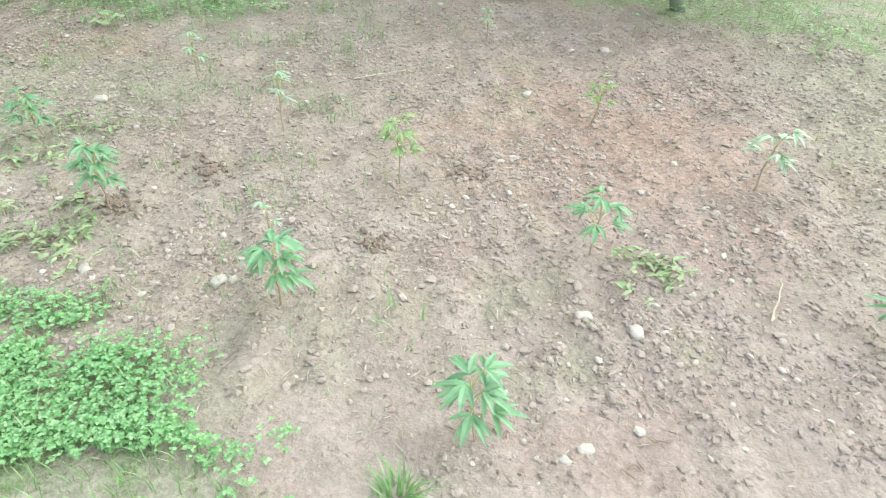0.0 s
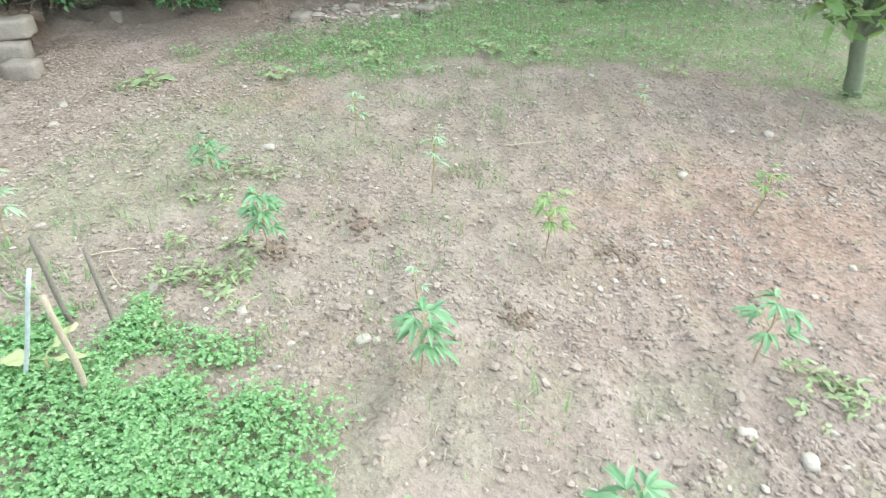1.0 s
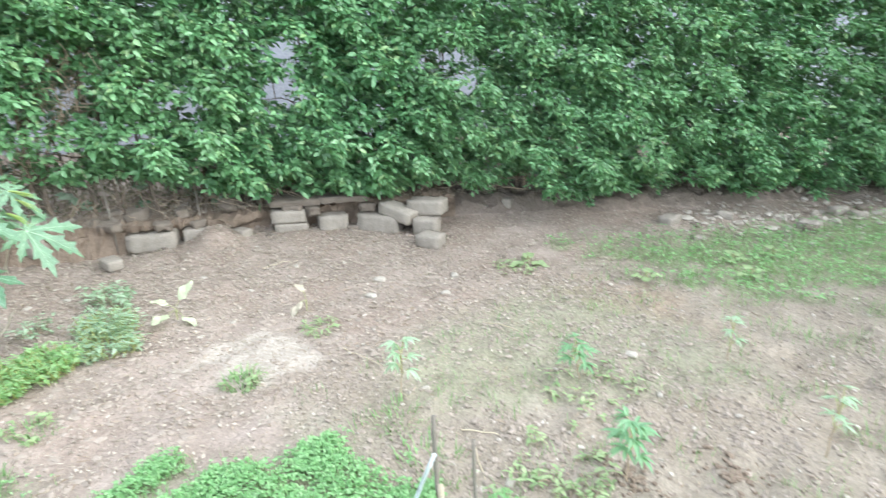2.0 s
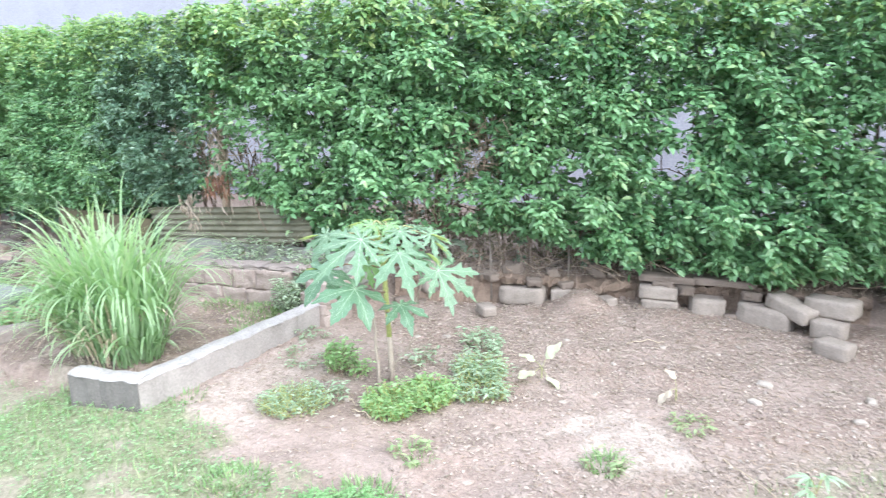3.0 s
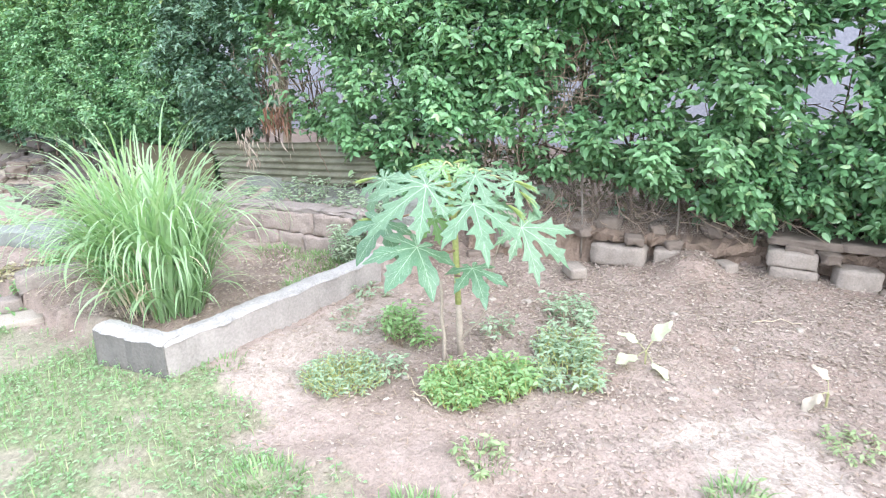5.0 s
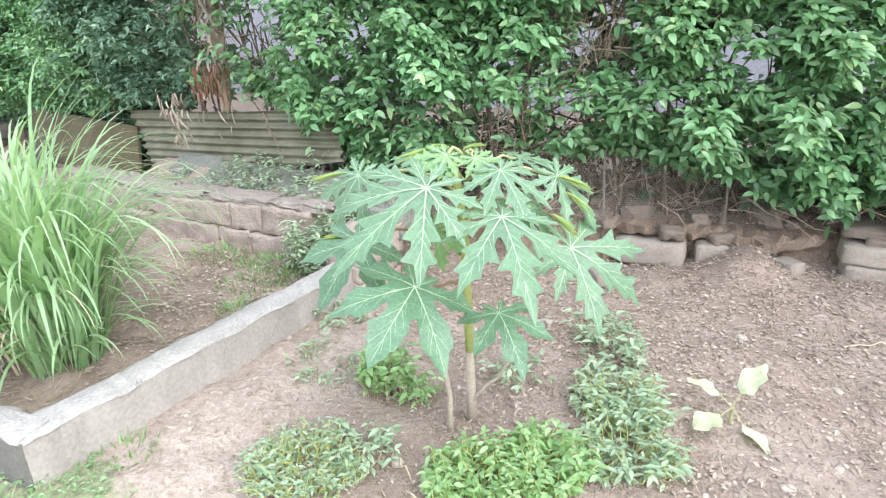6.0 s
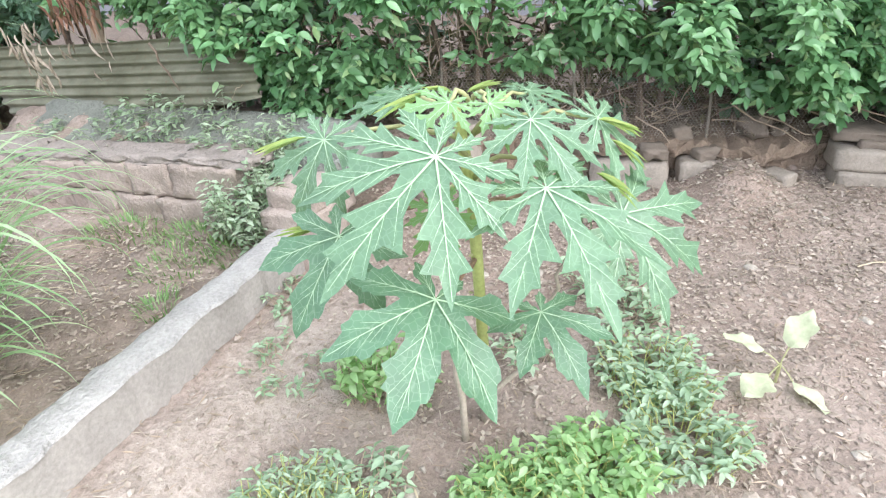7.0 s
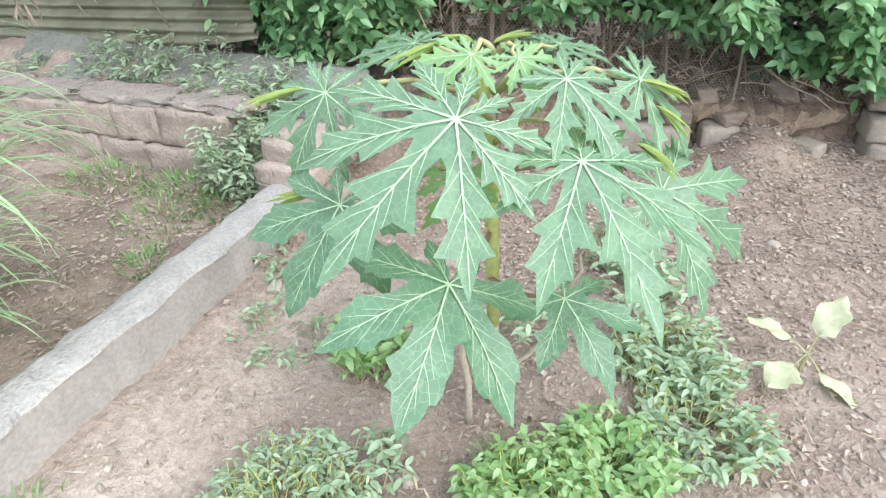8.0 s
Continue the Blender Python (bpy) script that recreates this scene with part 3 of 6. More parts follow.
# ---- planting bed ----
def wall_strip(p0, p1, inner, width, top, foot, name, parent, seed, n=26, material=None, label=""):
    """A low cement wall between two points: rough sides and a chipped, paler cap of its own."""
    r = np.random.default_rng(seed)
    t = unit(p1 - p0)
    ln = float(np.hypot(*(p1 - p0)))
    g, c, v, w = Geo(), Geo(), [], []
    for i in range(n + 1):
        p = p0 + t * ln * i / n
        o = r.normal(0, 0.002, 2)
        h = top + 0.003 * math.sin(i * 0.5) + r.normal(0, 0.0015)
        for a, z in ((-0.012, foot), (o[0] - 0.004, foot + 0.09), (o[0], h - 0.014), (width + o[1], h - 0.014), (width, foot)):
            v.append((*(p + inner * a), z))
        e = r.normal(0, 0.0030, 4) + 0.006 * np.sin(i * np.array([0.9, 1.3, 0.7, 1.1]) + seed + np.arange(4)) * np.array([1, 1, 0.2, 0.2])
        for a, z in ((e[0] - 0.004, h - 0.014 + 0.5 * e[2]), (e[0] + 0.002, h - 0.006), (0.025, h + e[2] * 0.5), (width * 0.5 + e[3], h + 0.004 + e[3] * 0.5), (width - 0.02, h + e[3] * 0.4), (width + e[1], h - 0.01), (width + e[1] + 0.003, h - 0.016)):
            w.append((*(p + inner * a), z))
    f = [(i * 5 + j, (i + 1) * 5 + j, (i + 1) * 5 + j + 1, i * 5 + j + 1) for i in range(n) for j in range(4)] + [(0, 1, 2, 3, 4), tuple(n * 5 + j for j in (4, 3, 2, 1, 0))]
    q = [(i * 7 + j, (i + 1) * 7 + j, (i + 1) * 7 + j + 1, i * 7 + j + 1) for i in range(n) for j in range(6)] + [tuple(range(7)), tuple(n * 7 + j for j in range(6, -1, -1))]
    body = part(name, g.add(v, f), material or CEMENT, parent, label)
    part("cap", c.add(w, q), CEMENT_TOP, body, "chipped whitish cement cap")


def planting_bed():
    bed = thing("bed_wall", -4.0, -0.75, 0, "low grey cement wall edging the planting bed", "garden wall")
    bed.matrix_world = Matrix.Identity(4)
    wall_strip(BED_OUT, BED_FAR, WALL_IN, 0.115, 0.245, -0.04, "side_wall", bed, 3, 44)
    e = unit(BED_END - BED_OUT)
    inn = np.array([e[1], -e[0]])
    if inn @ WALL_DIR < 0:
        inn = -inn
    wall_strip(BED_OUT + e * 0.004 - WALL_DIR * 0.004, BED_END, inn, 0.115, 0.249, -0.04, "end_wall", bed, 4, 18, SHADED_CONCRETE, "bare grey concrete end face, its shade put into the colour")
    return bed


planting_bed()


def block(name, x, y, z, size, rz, material, label, category, seed, group="", ry=0.0, rx=0.0, amp=0.06, parent=None, n=5, r=0.14):
    ob = part(name, rough_box(*size, seed, n, r, amp), material, parent, label, smooth=True)
    ob.matrix_world = pose(x, y, z, rx, ry, rz)
    return tagged(ob, category=category, group=group) if category else ob


WALL_DEG = math.degrees(math.atan2(WALL_DIR[1], WALL_DIR[0]))


def stone_pier():
    """The heap of flat stones that ends the low wall."""
    p = thing("stone_pier", -5.3, 0.15, 0, "stacked pinkish flat stones at the end of the bed wall", "stone pier")
    p.matrix_world = Matrix.Identity(4)
    rows = [(-5.30, 0.13, 0.06, (0.30, 0.24, 0.10)), (-5.29, 0.12, 0.155, (0.27, 0.22, 0.085)), (-5.31, 0.14, 0.235, (0.31, 0.24, 0.075)), (-5.33, 0.16, 0.30, (0.28, 0.22, 0.08)), (-5.52, 0.30, 0.28, (0.30, 0.24, 0.16)), (-5.50, 0.29, 0.42, (0.22, 0.18, 0.10))]
    for i, (x, y, z, s) in enumerate(rows):
        block("stone", x, y, z, s, WALL_DEG + rng.uniform(-9, 9), MUDBLOCK if i < 4 else GREYSLAB, "", "", 40 + i, parent=p, amp=0.10, n=6, r=0.07)


stone_pier()


def red_wall():
    w = thing("mud_block_wall", -5.6, -0.2, 0, "crumbling reddish mud block wall behind the planting bed", "garden wall")
    w.matrix_world = Matrix.Identity(4)
    t = unit(RED_B - RED_A)
    deg = math.degrees(math.atan2(t[1], t[0]))
    inn = np.array([t[1], -t[0]])

    def rise(q):
        return 1 + 0.26 * max(0.0, 1 - q / 1.3)

    def tip(q):
        return 3.4 if q < 1.15 else 0.0

    for row, (z, h) in enumerate(((0.04, 0.15), (0.19, 0.13))):
        s = 0.0 if row == 0 else 0.17
        while s < 2.3:
            ln = rng.uniform(0.24, 0.40)
            p = RED_A + t * (s + ln / 2) + inn * (0.012 * row + rng.normal(0, 0.006))
            k = rise(s + ln / 2)
            block("block", p[0], p[1], z * k, (ln + 0.002, 0.17, h * k), deg + rng.normal(0, 1.2), MUDBLOCK, "", "", 60 + row * 20 + int(s * 10), parent=w, ry=tip(s) * (0.4 + 0.4 * row) + rng.normal(0, 0.5), amp=0.10, n=10, r=0.06)
            s += ln
    s = 0.1
    while s < 2.3:
        ln = rng.uniform(0.3, 0.6)
        p = RED_A + t * (s + ln / 2) + inn * 0.035
        block("capping_slab", p[0], p[1], 0.308 * rise(s + ln / 2), (ln + 0.03, 0.19, 0.045), deg + rng.normal(0, 1.6), MORTAR, "pale dusty mortar capping", "", 110 + int(s * 10), parent=w, ry=tip(s), amp=0.42, n=11)
        s += ln
    return w


red_wall()


def slope_slabs():
    """Broken grey slabs that lie between the mud wall and the tin."""
    for i, (x, y, z, sx, sy, sz, rz, tilt) in enumerate(((-6.50, -0.79, 0.25, 1.12, 0.42, 0.10, 54, 34), (-5.99, -0.07, 0.30, 0.66, 0.34, 0.09, 56, 28))):
        block("slab", x, y, z, (sx, sy, sz), rz, GREYSLAB, "broken grey cement slab lying against the tin", "slab", 140 + i, "slabs behind the bed", rx=tilt, amp=0.22, n=9)


slope_slabs()


def tin_sheet():
    a, b = np.array([-7.225, -1.55]), np.array([-6.05, -0.01])
    t = unit(b - a)
    nrm = np.array([t[1], -t[0]])
    g, v, m = Geo(), [], 81
    zs = np.linspace(0, 1, m)
    cols = 24
    for i in range(cols + 1):
        u = i / cols
        for q in zs:
            lo, hi = 0.16 + 0.37 * u, 0.68 + 0.135 * u + 0.006 * math.sin(9 * u)
            z = lo + (hi - lo) * q
            skew = (0.14 - 0.30 * q + 0.02 * math.sin(11 * q)) * (1 - u)
            o = 0.013 * math.sin(2 * math.pi * (z - 0.13 * u) / 0.052) - 0.03 * q + 0.01 * math.sin(4 * u)
            p = a + t * ((b - a) @ t) * u + t * skew + nrm * o
            v.append((*p, z))
    f = [(i * m + j, (i + 1) * m + j, (i + 1) * m + j + 1, i * m + j + 1) for i in range(cols) for j in range(m - 1)]
    ob = part("tin_sheet", g.add(v, f), TIN, None, "weathered corrugated tin sheet leaning under the hedge", True)
    so = ob.modifiers.new("thickness", "SOLIDIFY")
    so.thickness = 0.003
    tagged(ob, category="metal sheet")
    bd = rough_box(1.55, 0.03, 0.60, 9, 6, 0.2, 0.1)
    ob = part("board", bd, BOARD, None, "olive-brown board leaning beside the tin", True)
    ob.matrix_world = pose(-7.88, -2.35, -0.02, -6, 2, 54)
    tagged(ob, category="board")


tin_sheet()


# ---- loose blocks along the hedge ----
def loose_blocks():
    lab = "worn grey building block lying at the hedge foot"
    rows = [
        ("block", -5.55, 1.67, 0.035, (0.36, 0.22, 0.15), 58, "large worn block half sunk at the hedge foot"),
        ("block", -5.115, 2.59, 0.045, (0.26, 0.18, 0.10), 65, lab), ("block", -5.13, 2.585, 0.145, (0.27, 0.18, 0.10), 62, "worn block lying on another at the hedge foot"),
        ("block", -4.935, 2.865, 0.045, (0.23, 0.16, 0.14), 70, lab),
        ("block", -4.68, 3.15, 0.02, (0.35, 0.17, 0.16), 34, lab), ("block", -4.56, 3.24, 0.15, (0.30, 0.16, 0.10), 18, "worn block resting tilted on the heap"),
        ("block", -4.35, 3.37, 0.04, (0.20, 0.16, 0.13), 34, lab), ("block", -4.42, 3.44, 0.17, (0.30, 0.18, 0.12), 32, "worn block on top of the heap"),
        ("block", -4.17, 3.26, -0.01, (0.20, 0.15, 0.11), 25, "broken block sunk in the earth"),
        ("block", -4.41, 3.95, 0.06, (0.22, 0.13, 0.08), 40, lab), ("block", -4.20, 4.12, 0.05, (0.08, 0.07, 0.15), 20, "small upright stone at the hedge foot"),
        ("block", -5.20, 2.22, 0.07, (0.13, 0.10, 0.08), 20, "small broken block at the hedge foot"), ("block", -5.40, 1.93, 0.07, (0.17, 0.12, 0.11), 70, "small broken block at the hedge foot"),
        ("block", -5.28, 1.30, 0.05, (0.16, 0.11, 0.07), 10, "small broken block at the hedge foot"),
    ]
    for i, (n, x, y, z, s, rz, lb) in enumerate(rows):
        block(n, x, y, z, s, rz, BRICK, lb, "block", 200 + i, "blocks along the hedge", ry=(14 if i == 5 else rng.uniform(-3, 3)), amp=0.07)
    # slabs take the dark rock colour in place of the leaves' shade above the blocks
    for i, (x, y, rz, ln) in enumerate(((-5.20, 2.70, 58, 0.40), (-4.99, 3.03, 57, 0.42))):
        block("slab", x, y, 0.265, (ln, 0.30, 0.055), rz, DARKROCK, "flat stone slab bridging the blocks, coloured dark for the shade under the leaves", "slab", 240 + i, "slabs on the blocks", rx=rng.uniform(-3, 3), amp=0.2, n=7, r=0.2)
    for i in range(46):
        s = rng.uniform(s_of(0.8, 7.5), s_of(-3.2, 4.9)) if i < 30 else rng.uniform(S_BRICK - 1.3, S_PIER)
        p, t = along(LEDGE, s)
        nrm = np.array([-t[1], t[0]])
        q = p + nrm * (rng.uniform(0.05, 0.75) if i < 30 else rng.uniform(0.0, 0.25))
        k = rng.uniform(0.05, 0.12) if i < 30 else rng.uniform(0.035, 0.08)
        block("stone", q[0], q[1], gz(*q) - 0.02, (k * 1.4, k, k * 0.7), rng.uniform(0, 180), BRICK if i % 2 and i < 30 else DARKROCK, "rough grey stone in the rubble along the hedge", "stone", 300 + i, "rubble along the hedge", amp=0.2, n=4, r=0.22)


loose_blocks()


# ---- far end of the bed: slabs, low stone edging, rubble ----
def far_end():
    for i, (x, y, s, rz) in enumerate(((-4.82, -2.33, (0.13, 0.12, 0.17), 30), (-4.69, -2.51, (0.26, 0.12, 0.09), 123), (-4.95, -2.16, (0.30, 0.12, 0.11), 124), (-5.14, -1.90, (0.36, 0.13, 0.12), 122))):
        block("edging_stone", x, y, gz(x, y) - 0.03, s, rz, MORTAR if i else PALESTONE, "pale stone edging the far bed" if i else "upright pinkish stone at the end of the edging", "edging stone", 400 + i, "edging stones", amp=0.14, n=6, r=0.08)
    block("slab", -4.82, -2.0, gz(-4.82, -2.0) - 0.015, (0.36, 0.20, 0.045), 122, PALESTONE, "flat pale slab lying beside the edging", "slab", 410, amp=0.16, n=6, r=0.08)
    for i, (x, y, s, rz, tilt) in enumerate(((-6.55, -2.78, (0.68, 0.55, 0.17), 66, 4), (-6.30, -3.55, (0.70, 0.55, 0.16), 70, 5))):
        block("slab", x, y, gz(x, y) - 0.06, s, rz, PALESLAB, "rounded pale grey-green cement slab in rubble", "slab", 420 + i, "far slabs", ry=0, rx=-tilt, amp=0.2, n=9, r=0.22)
    for i in range(150):
        s = rng.uniform(S_TIN + 1.0, S_TIN + 5.0)
        p, t = along(LEDGE, s)
        nrm = np.array([-t[1], t[0]])
        front = i >= 75
        q = p + nrm * (rng.uniform(0.3, 1.0) if front else rng.uniform(-0.5, 0.45))
        if np.hypot(q[0] + 6.45, (q[1] + 3.1) * 0.7) < 0.42:
            continue
        k = rng.uniform(0.07, 0.17) if front else rng.uniform(0.08, 0.20)
        block("stone", q[0], q[1], gz(*q) - 0.02, (k * 1.3, k, k * 0.7), rng.uniform(0, 180), (DARKROCK if i % 3 else SHADED_RUBBLE) if front else SHADED_RUBBLE, "grey stone strewn before the rubble heap" if front else "rough stone in the rubble heap, coloured dark for the hedge's shade", "stone", 430 + i, "rubble heap", ry=rng.uniform(-14, 14), amp=0.24, n=5, r=0.12)


far_end()


# ---- hedge ----
def hedge_gap(s, h, holes=None, wide=1.0):
    """How thin the hedge is at a place along it and a height, 0 to 1."""
    out = 0.0
    for x, y, hh, rs, rh, k in holes or HOLES:
        out = np.maximum(out, k * np.exp(-(((s - s_of(x, y)) / (rs * wide)) ** 2 + ((h - hh) / (rh * wide)) ** 2) ** 1.8))
    return out


BARE = [(-5.54, 1.32, 1.24, 0.22, 0.34, 1.0), (-5.62, 1.05, 1.05, 0.2, 0.12, 0.8)]
HOLES = [(-5.05, 2.59, 1.15, 0.19, 0.17, 1.0), (-5.01, 2.66, 1.42, 0.12, 0.09, 1.0), (-5.29, 2.01, 1.06, 0.15, 0.09, 1.0), (-4.45, 3.62, 1.33, 0.14, 0.13, 1.0), (-5.52, 1.42, 1.36, 0.10, 0.08, 0.9), (-4.40, 3.85, 1.22, 0.12, 0.12, 0.9),
         (-7.05, -1.36, 1.44, 0.30, 0.22, 0.98), (-6.93, -1.15, 1.2, 0.25, 0.25, 0.9), (-6.70, -0.85, 1.25, 0.40, 0.50, 0.98), (-6.42, -0.44, 1.20, 0.36, 0.26, 0.98), (-5.90, 0.36, 0.85, 0.30, 0.12, 0.97), (-5.72, 0.78, 0.79, 0.45, 0.14, 0.96),
         (-5.60, 1.16, 0.82, 0.30, 0.13, 0.92), (-5.44, 1.62, 0.88, 0.12, 0.08, 0.8), (-5.28, 2.04, 0.68, 0.16, 0.08, 0.8), (-5.70, 0.85, 1.08, 0.12, 0.09, 0.7), (-4.75, 3.05, 0.80, 0.14, 0.07, 0.7)]
LOW = [(4.5, 7.9, 0.15), (-2.5, 6.4, 0.15), (-3.11, 5.27, 0.27), (-3.32, 4.95, 0.31), (-3.67, 4.47, 0.18), (-4.03, 4.08, 0.36), (-4.53, 3.52, 0.37), (-4.73, 3.2, 0.30), (-5.01, 2.75, 0.31), (-5.17, 2.49, 0.42), (-5.23, 2.33, 0.36), (-5.27, 2.22, 0.36), (-5.32, 2.08, 0.53), (-5.42, 1.81, 0.54), (-5.50, 1.60, 0.53), (-5.61, 1.29, 0.63),
       (-5.75, 0.83, 0.67), (-5.87, 0.54, 0.56), (-5.93, 0.42, 0.44), (-6.03, 0.20, 0.36), (-6.10, 0.10, 0.40), (-6.22, -0.08, 0.48), (-6.30, -0.18, 0.65), (-6.40, -0.33, 0.80), (-6.90, -1.05, 0.91), (-7.23, -1.51, 0.77), (-7.77, -2.20, 0.64), (-8.79, -3.49, 0.56), (-13.0, -8.7, 0.56)]
LOW_S, LOW_H = [s_of(x, y) for x, y, _ in LOW], [h for _, _, h in LOW]


def hedge_low(s):
    """Height at which the leaves begin."""
    return np.interp(s, LOW_S, LOW_H) + 0.035 * np.sin(8.3 * s) + 0.03 * np.sin(19 * s + 1)


W_CLUMP = Waves(0.42, 91)


def ledge_frames(s):
    """Points on the hedge line and its outward way, for many distances along it."""
    seg = np.hypot(*np.diff(LEDGE, axis=0).T)
    c = np.concatenate([[0], np.cumsum(seg)])
    i = np.clip(np.searchsorted(c, s) - 1, 0, len(seg) - 1)
    t = unit(LEDGE[i + 1] - LEDGE[i])
    return LEDGE[i] + t * (s - c[i])[:, None], t, np.c_[-t[:, 1], t[:, 0]]


def sprigs(s, h, o, count, size, slim, lift=1.0):
    """Leafy shoots at places in the hedge: root, way, upper side, length and width of every leaf."""
    n = len(s)
    p, t, nrm = ledge_frames(s)
    base = np.c_[p + nrm * o[:, None], h]
    a = rng.normal(0, 0.75, n)
    way = unit(np.c_[nrm * np.cos(a)[:, None] + t * np.sin(a)[:, None], rng.uniform(-0.4, 0.6, n)])
    ref = unit(np.cross(way, np.array([0.1, 0.2, 1.0])))
    ref2 = np.cross(way, ref)
    pos, dr, upv, ln = [], [], [], []
    for j in range(count):
        q = j * 2.4 + rng.uniform(0, 1, n)
        d = way * rng.uniform(0.3, 1.0, (n, 1)) + (ref * np.cos(q)[:, None] + ref2 * np.sin(q)[:, None]) * 0.85
        d[:, 2] = 0.45 * d[:, 2] - 0.06 - rng.uniform(0, 0.28, n)
        pos.append(base + way * (0.017 * j) + rng.normal(0, 0.012, base.shape))
        dr.append(unit(d))
        upv.append(unit(np.array([0, 0, 0.8 * lift]) + way * 0.8 + rng.normal(0, 0.3, base.shape)))
        ln.append(rng.uniform(0.55, 1.2, n) * size)
    ln = np.concatenate(ln)
    return np.concatenate(pos), np.concatenate(dr), np.concatenate(upv), ln, ln * rng.uniform(slim, slim + 0.13, len(ln))


def hedge_top(s):
    return np.interp(s, [S_TIN - 2.0, S_TIN, S_TIN + 5], [2.44, 2.46, 2.60]) + 0.02 * np.sin(3.7 * s) + 0.015 * np.sin(9.1 * s + 1)


def hedge_shrub(s0, s1, dense, full, size):
    pm, tm = along(LEDGE, (s0 + s1) / 2)
    shrub = thing("hedge_shrub", pm[0], pm[1], 0.2, "dense green leafy shrub in the clipped hedge row", "hedge", "hedge row")
    shrub.matrix_world = Matrix.Identity(4)
    st = Geo()
    for _ in range(int((s1 - s0) * (13 if full else 7))):
        s = rng.uniform(s0, s1)
        p, t = along(LEDGE, s)
        nrm = np.array([-t[1], t[0]])
        q = p + nrm * rng.uniform(-0.55, -0.06)
        top = q + t * rng.normal(0, 0.12) + nrm * rng.uniform(-0.05, 0.15)
        pts = curve((*q, 0.22), (*top, rng.uniform(1.1, 2.2)), 0, 6, 0.03)
        r0 = rng.uniform(0.006, 0.017)
        tube(st, pts, np.linspace(r0, r0 * 0.45, 6), 5)
        for _ in range(3):
            i = int(rng.integers(1, 5))
            e = pts[i] + np.array([*(t * rng.normal(0, 0.2) + nrm * rng.uniform(0.05, 0.3)), rng.uniform(0.05, 0.35)])
            tube(st, curve(pts[i], e, 0.02, 4, 0.012), np.linspace(r0 * 0.45, 0.003, 4), 4)
    part("stem", st, BARK, shrub, kind="stuff")
    n = int((s1 - s0) * dense)
    s = rng.uniform(s0 - 0.08, s1 + 0.08, n)
    lows, top = hedge_low(s), hedge_top(s)
    h = lows + (top - lows) * rng.uniform(0, 1, n)
    bulge = 0.085 * W_CLUMP(s, h) + 0.03 * np.sin(4.1 * s + 1.3 * h) + 0.03 * np.sin(11 * s + 7 * h)
    front = 0.20 + bulge - 0.20 * step(0.35, 0.0, h - lows) - 0.22 * step(2.2, 2.62, h)
    inner = rng.uniform(0, 1, n) < 0.2
    o = np.where(inner, rng.uniform(-0.55, 0.1, n), front - np.abs(rng.normal(0, 0.045, n)))
    keep = rng.uniform(0, 1, n) > np.maximum(np.maximum(hedge_gap(s, h), hedge_gap(s, h, BARE)), 0.35 * step(0.6, 1.4, W_CLUMP(s + 20, h)))
    pos, dr, upv, ln, wd = sprigs(s[keep], h[keep], o[keep], 7, size, 0.40)
    young = rng.uniform(0, 1, len(ln)) < 0.75 * step(1.8, 2.45, pos[:, 2])
    old = abs((s0 + s1) / 2 - s_of(-7.1, -1.2)) < 0.6
    for name, m, pick in (("foliage", HEDGE_BLUE if old else HEDGE, ~young), ("new_growth", HEDGE_NEW, young)):
        g = Geo()
        leaves(g, pos[pick], dr[pick], upv[pick], ln[pick], wd[pick], 0.14, 0.16, full)
        part(name, g, m, shrub, "" if name == "foliage" else "pale yellow-green new leaves on top", full, "stuff")
    # older, darker leaves deep inside
    n = int((s1 - s0) * (900 if s0 > S_TIN else 620))
    s = rng.uniform(s0, s1, n)
    lows, top = hedge_low(s), hedge_top(s)
    deep = rng.uniform(0, 1, n) < np.where(s > S_TIN + 0.4, 0.42, 0.03)
    h = np.where(deep, rng.uniform(0.28, 0.9, n), lows + 0.06 + (top - 0.12 - lows) * rng.uniform(0, 1, n))
    keep = rng.uniform(0, 1, n) > hedge_gap(s, h, HOLES, 1.7)
    g = Geo()
    leaves(g, *sprigs(s[keep], h[keep], rng.uniform(-0.7, -0.2, int(keep.sum())), 6, 0.105, 0.46, 0.5), 0.2, 0.12, False)
    part("inner_foliage", g, HEDGE_BLUE, shrub, "dull blue-green older leaves inside", False, "stuff")


s = s_of(2.6, 7.7)
while s < LEDGE_LEN - 0.4:
    near = s_of(-4.0, 3.9) < s < s_of(-6.3, -0.4)
    w = 0.85 if near else 1.25
    hedge_shrub(s, s + w, 2500 if near else 2900, near, 0.064 if near else 0.057)
    s += w


def bare_twigs(x, y, h0, h1, spread, n, label):
    """Leafless grey twigs that show in a gap of the hedge."""
    g, s0 = Geo(), s_of(x, y)
    for _ in range(n):
        p, t = along(LEDGE, s0 + rng.normal(0, spread))
        nrm = np.array([-t[1], t[0]])
        a = np.array([*(p + nrm * rng.uniform(-0.35, 0.16)), rng.uniform(h0, h1)])
        up = rng.uniform(0, 1) < 0.45
        d = np.array([*(t * rng.normal(0, 0.06 if up else 0.16) + nrm * rng.uniform(-0.05, 0.08)), rng.uniform(0.1, 0.34) if up else rng.normal(0, 0.07)])
        r0 = rng.uniform(0.0018, 0.0045)
        tube(g, curve(a, a + d, rng.uniform(-0.02, 0.03), 5, 0.012), np.linspace(r0, r0 * 0.5, 5), 4, False)
    tagged(part("bare_twigs", g, TWIG, None, label), category="twigs", kind="stuff")


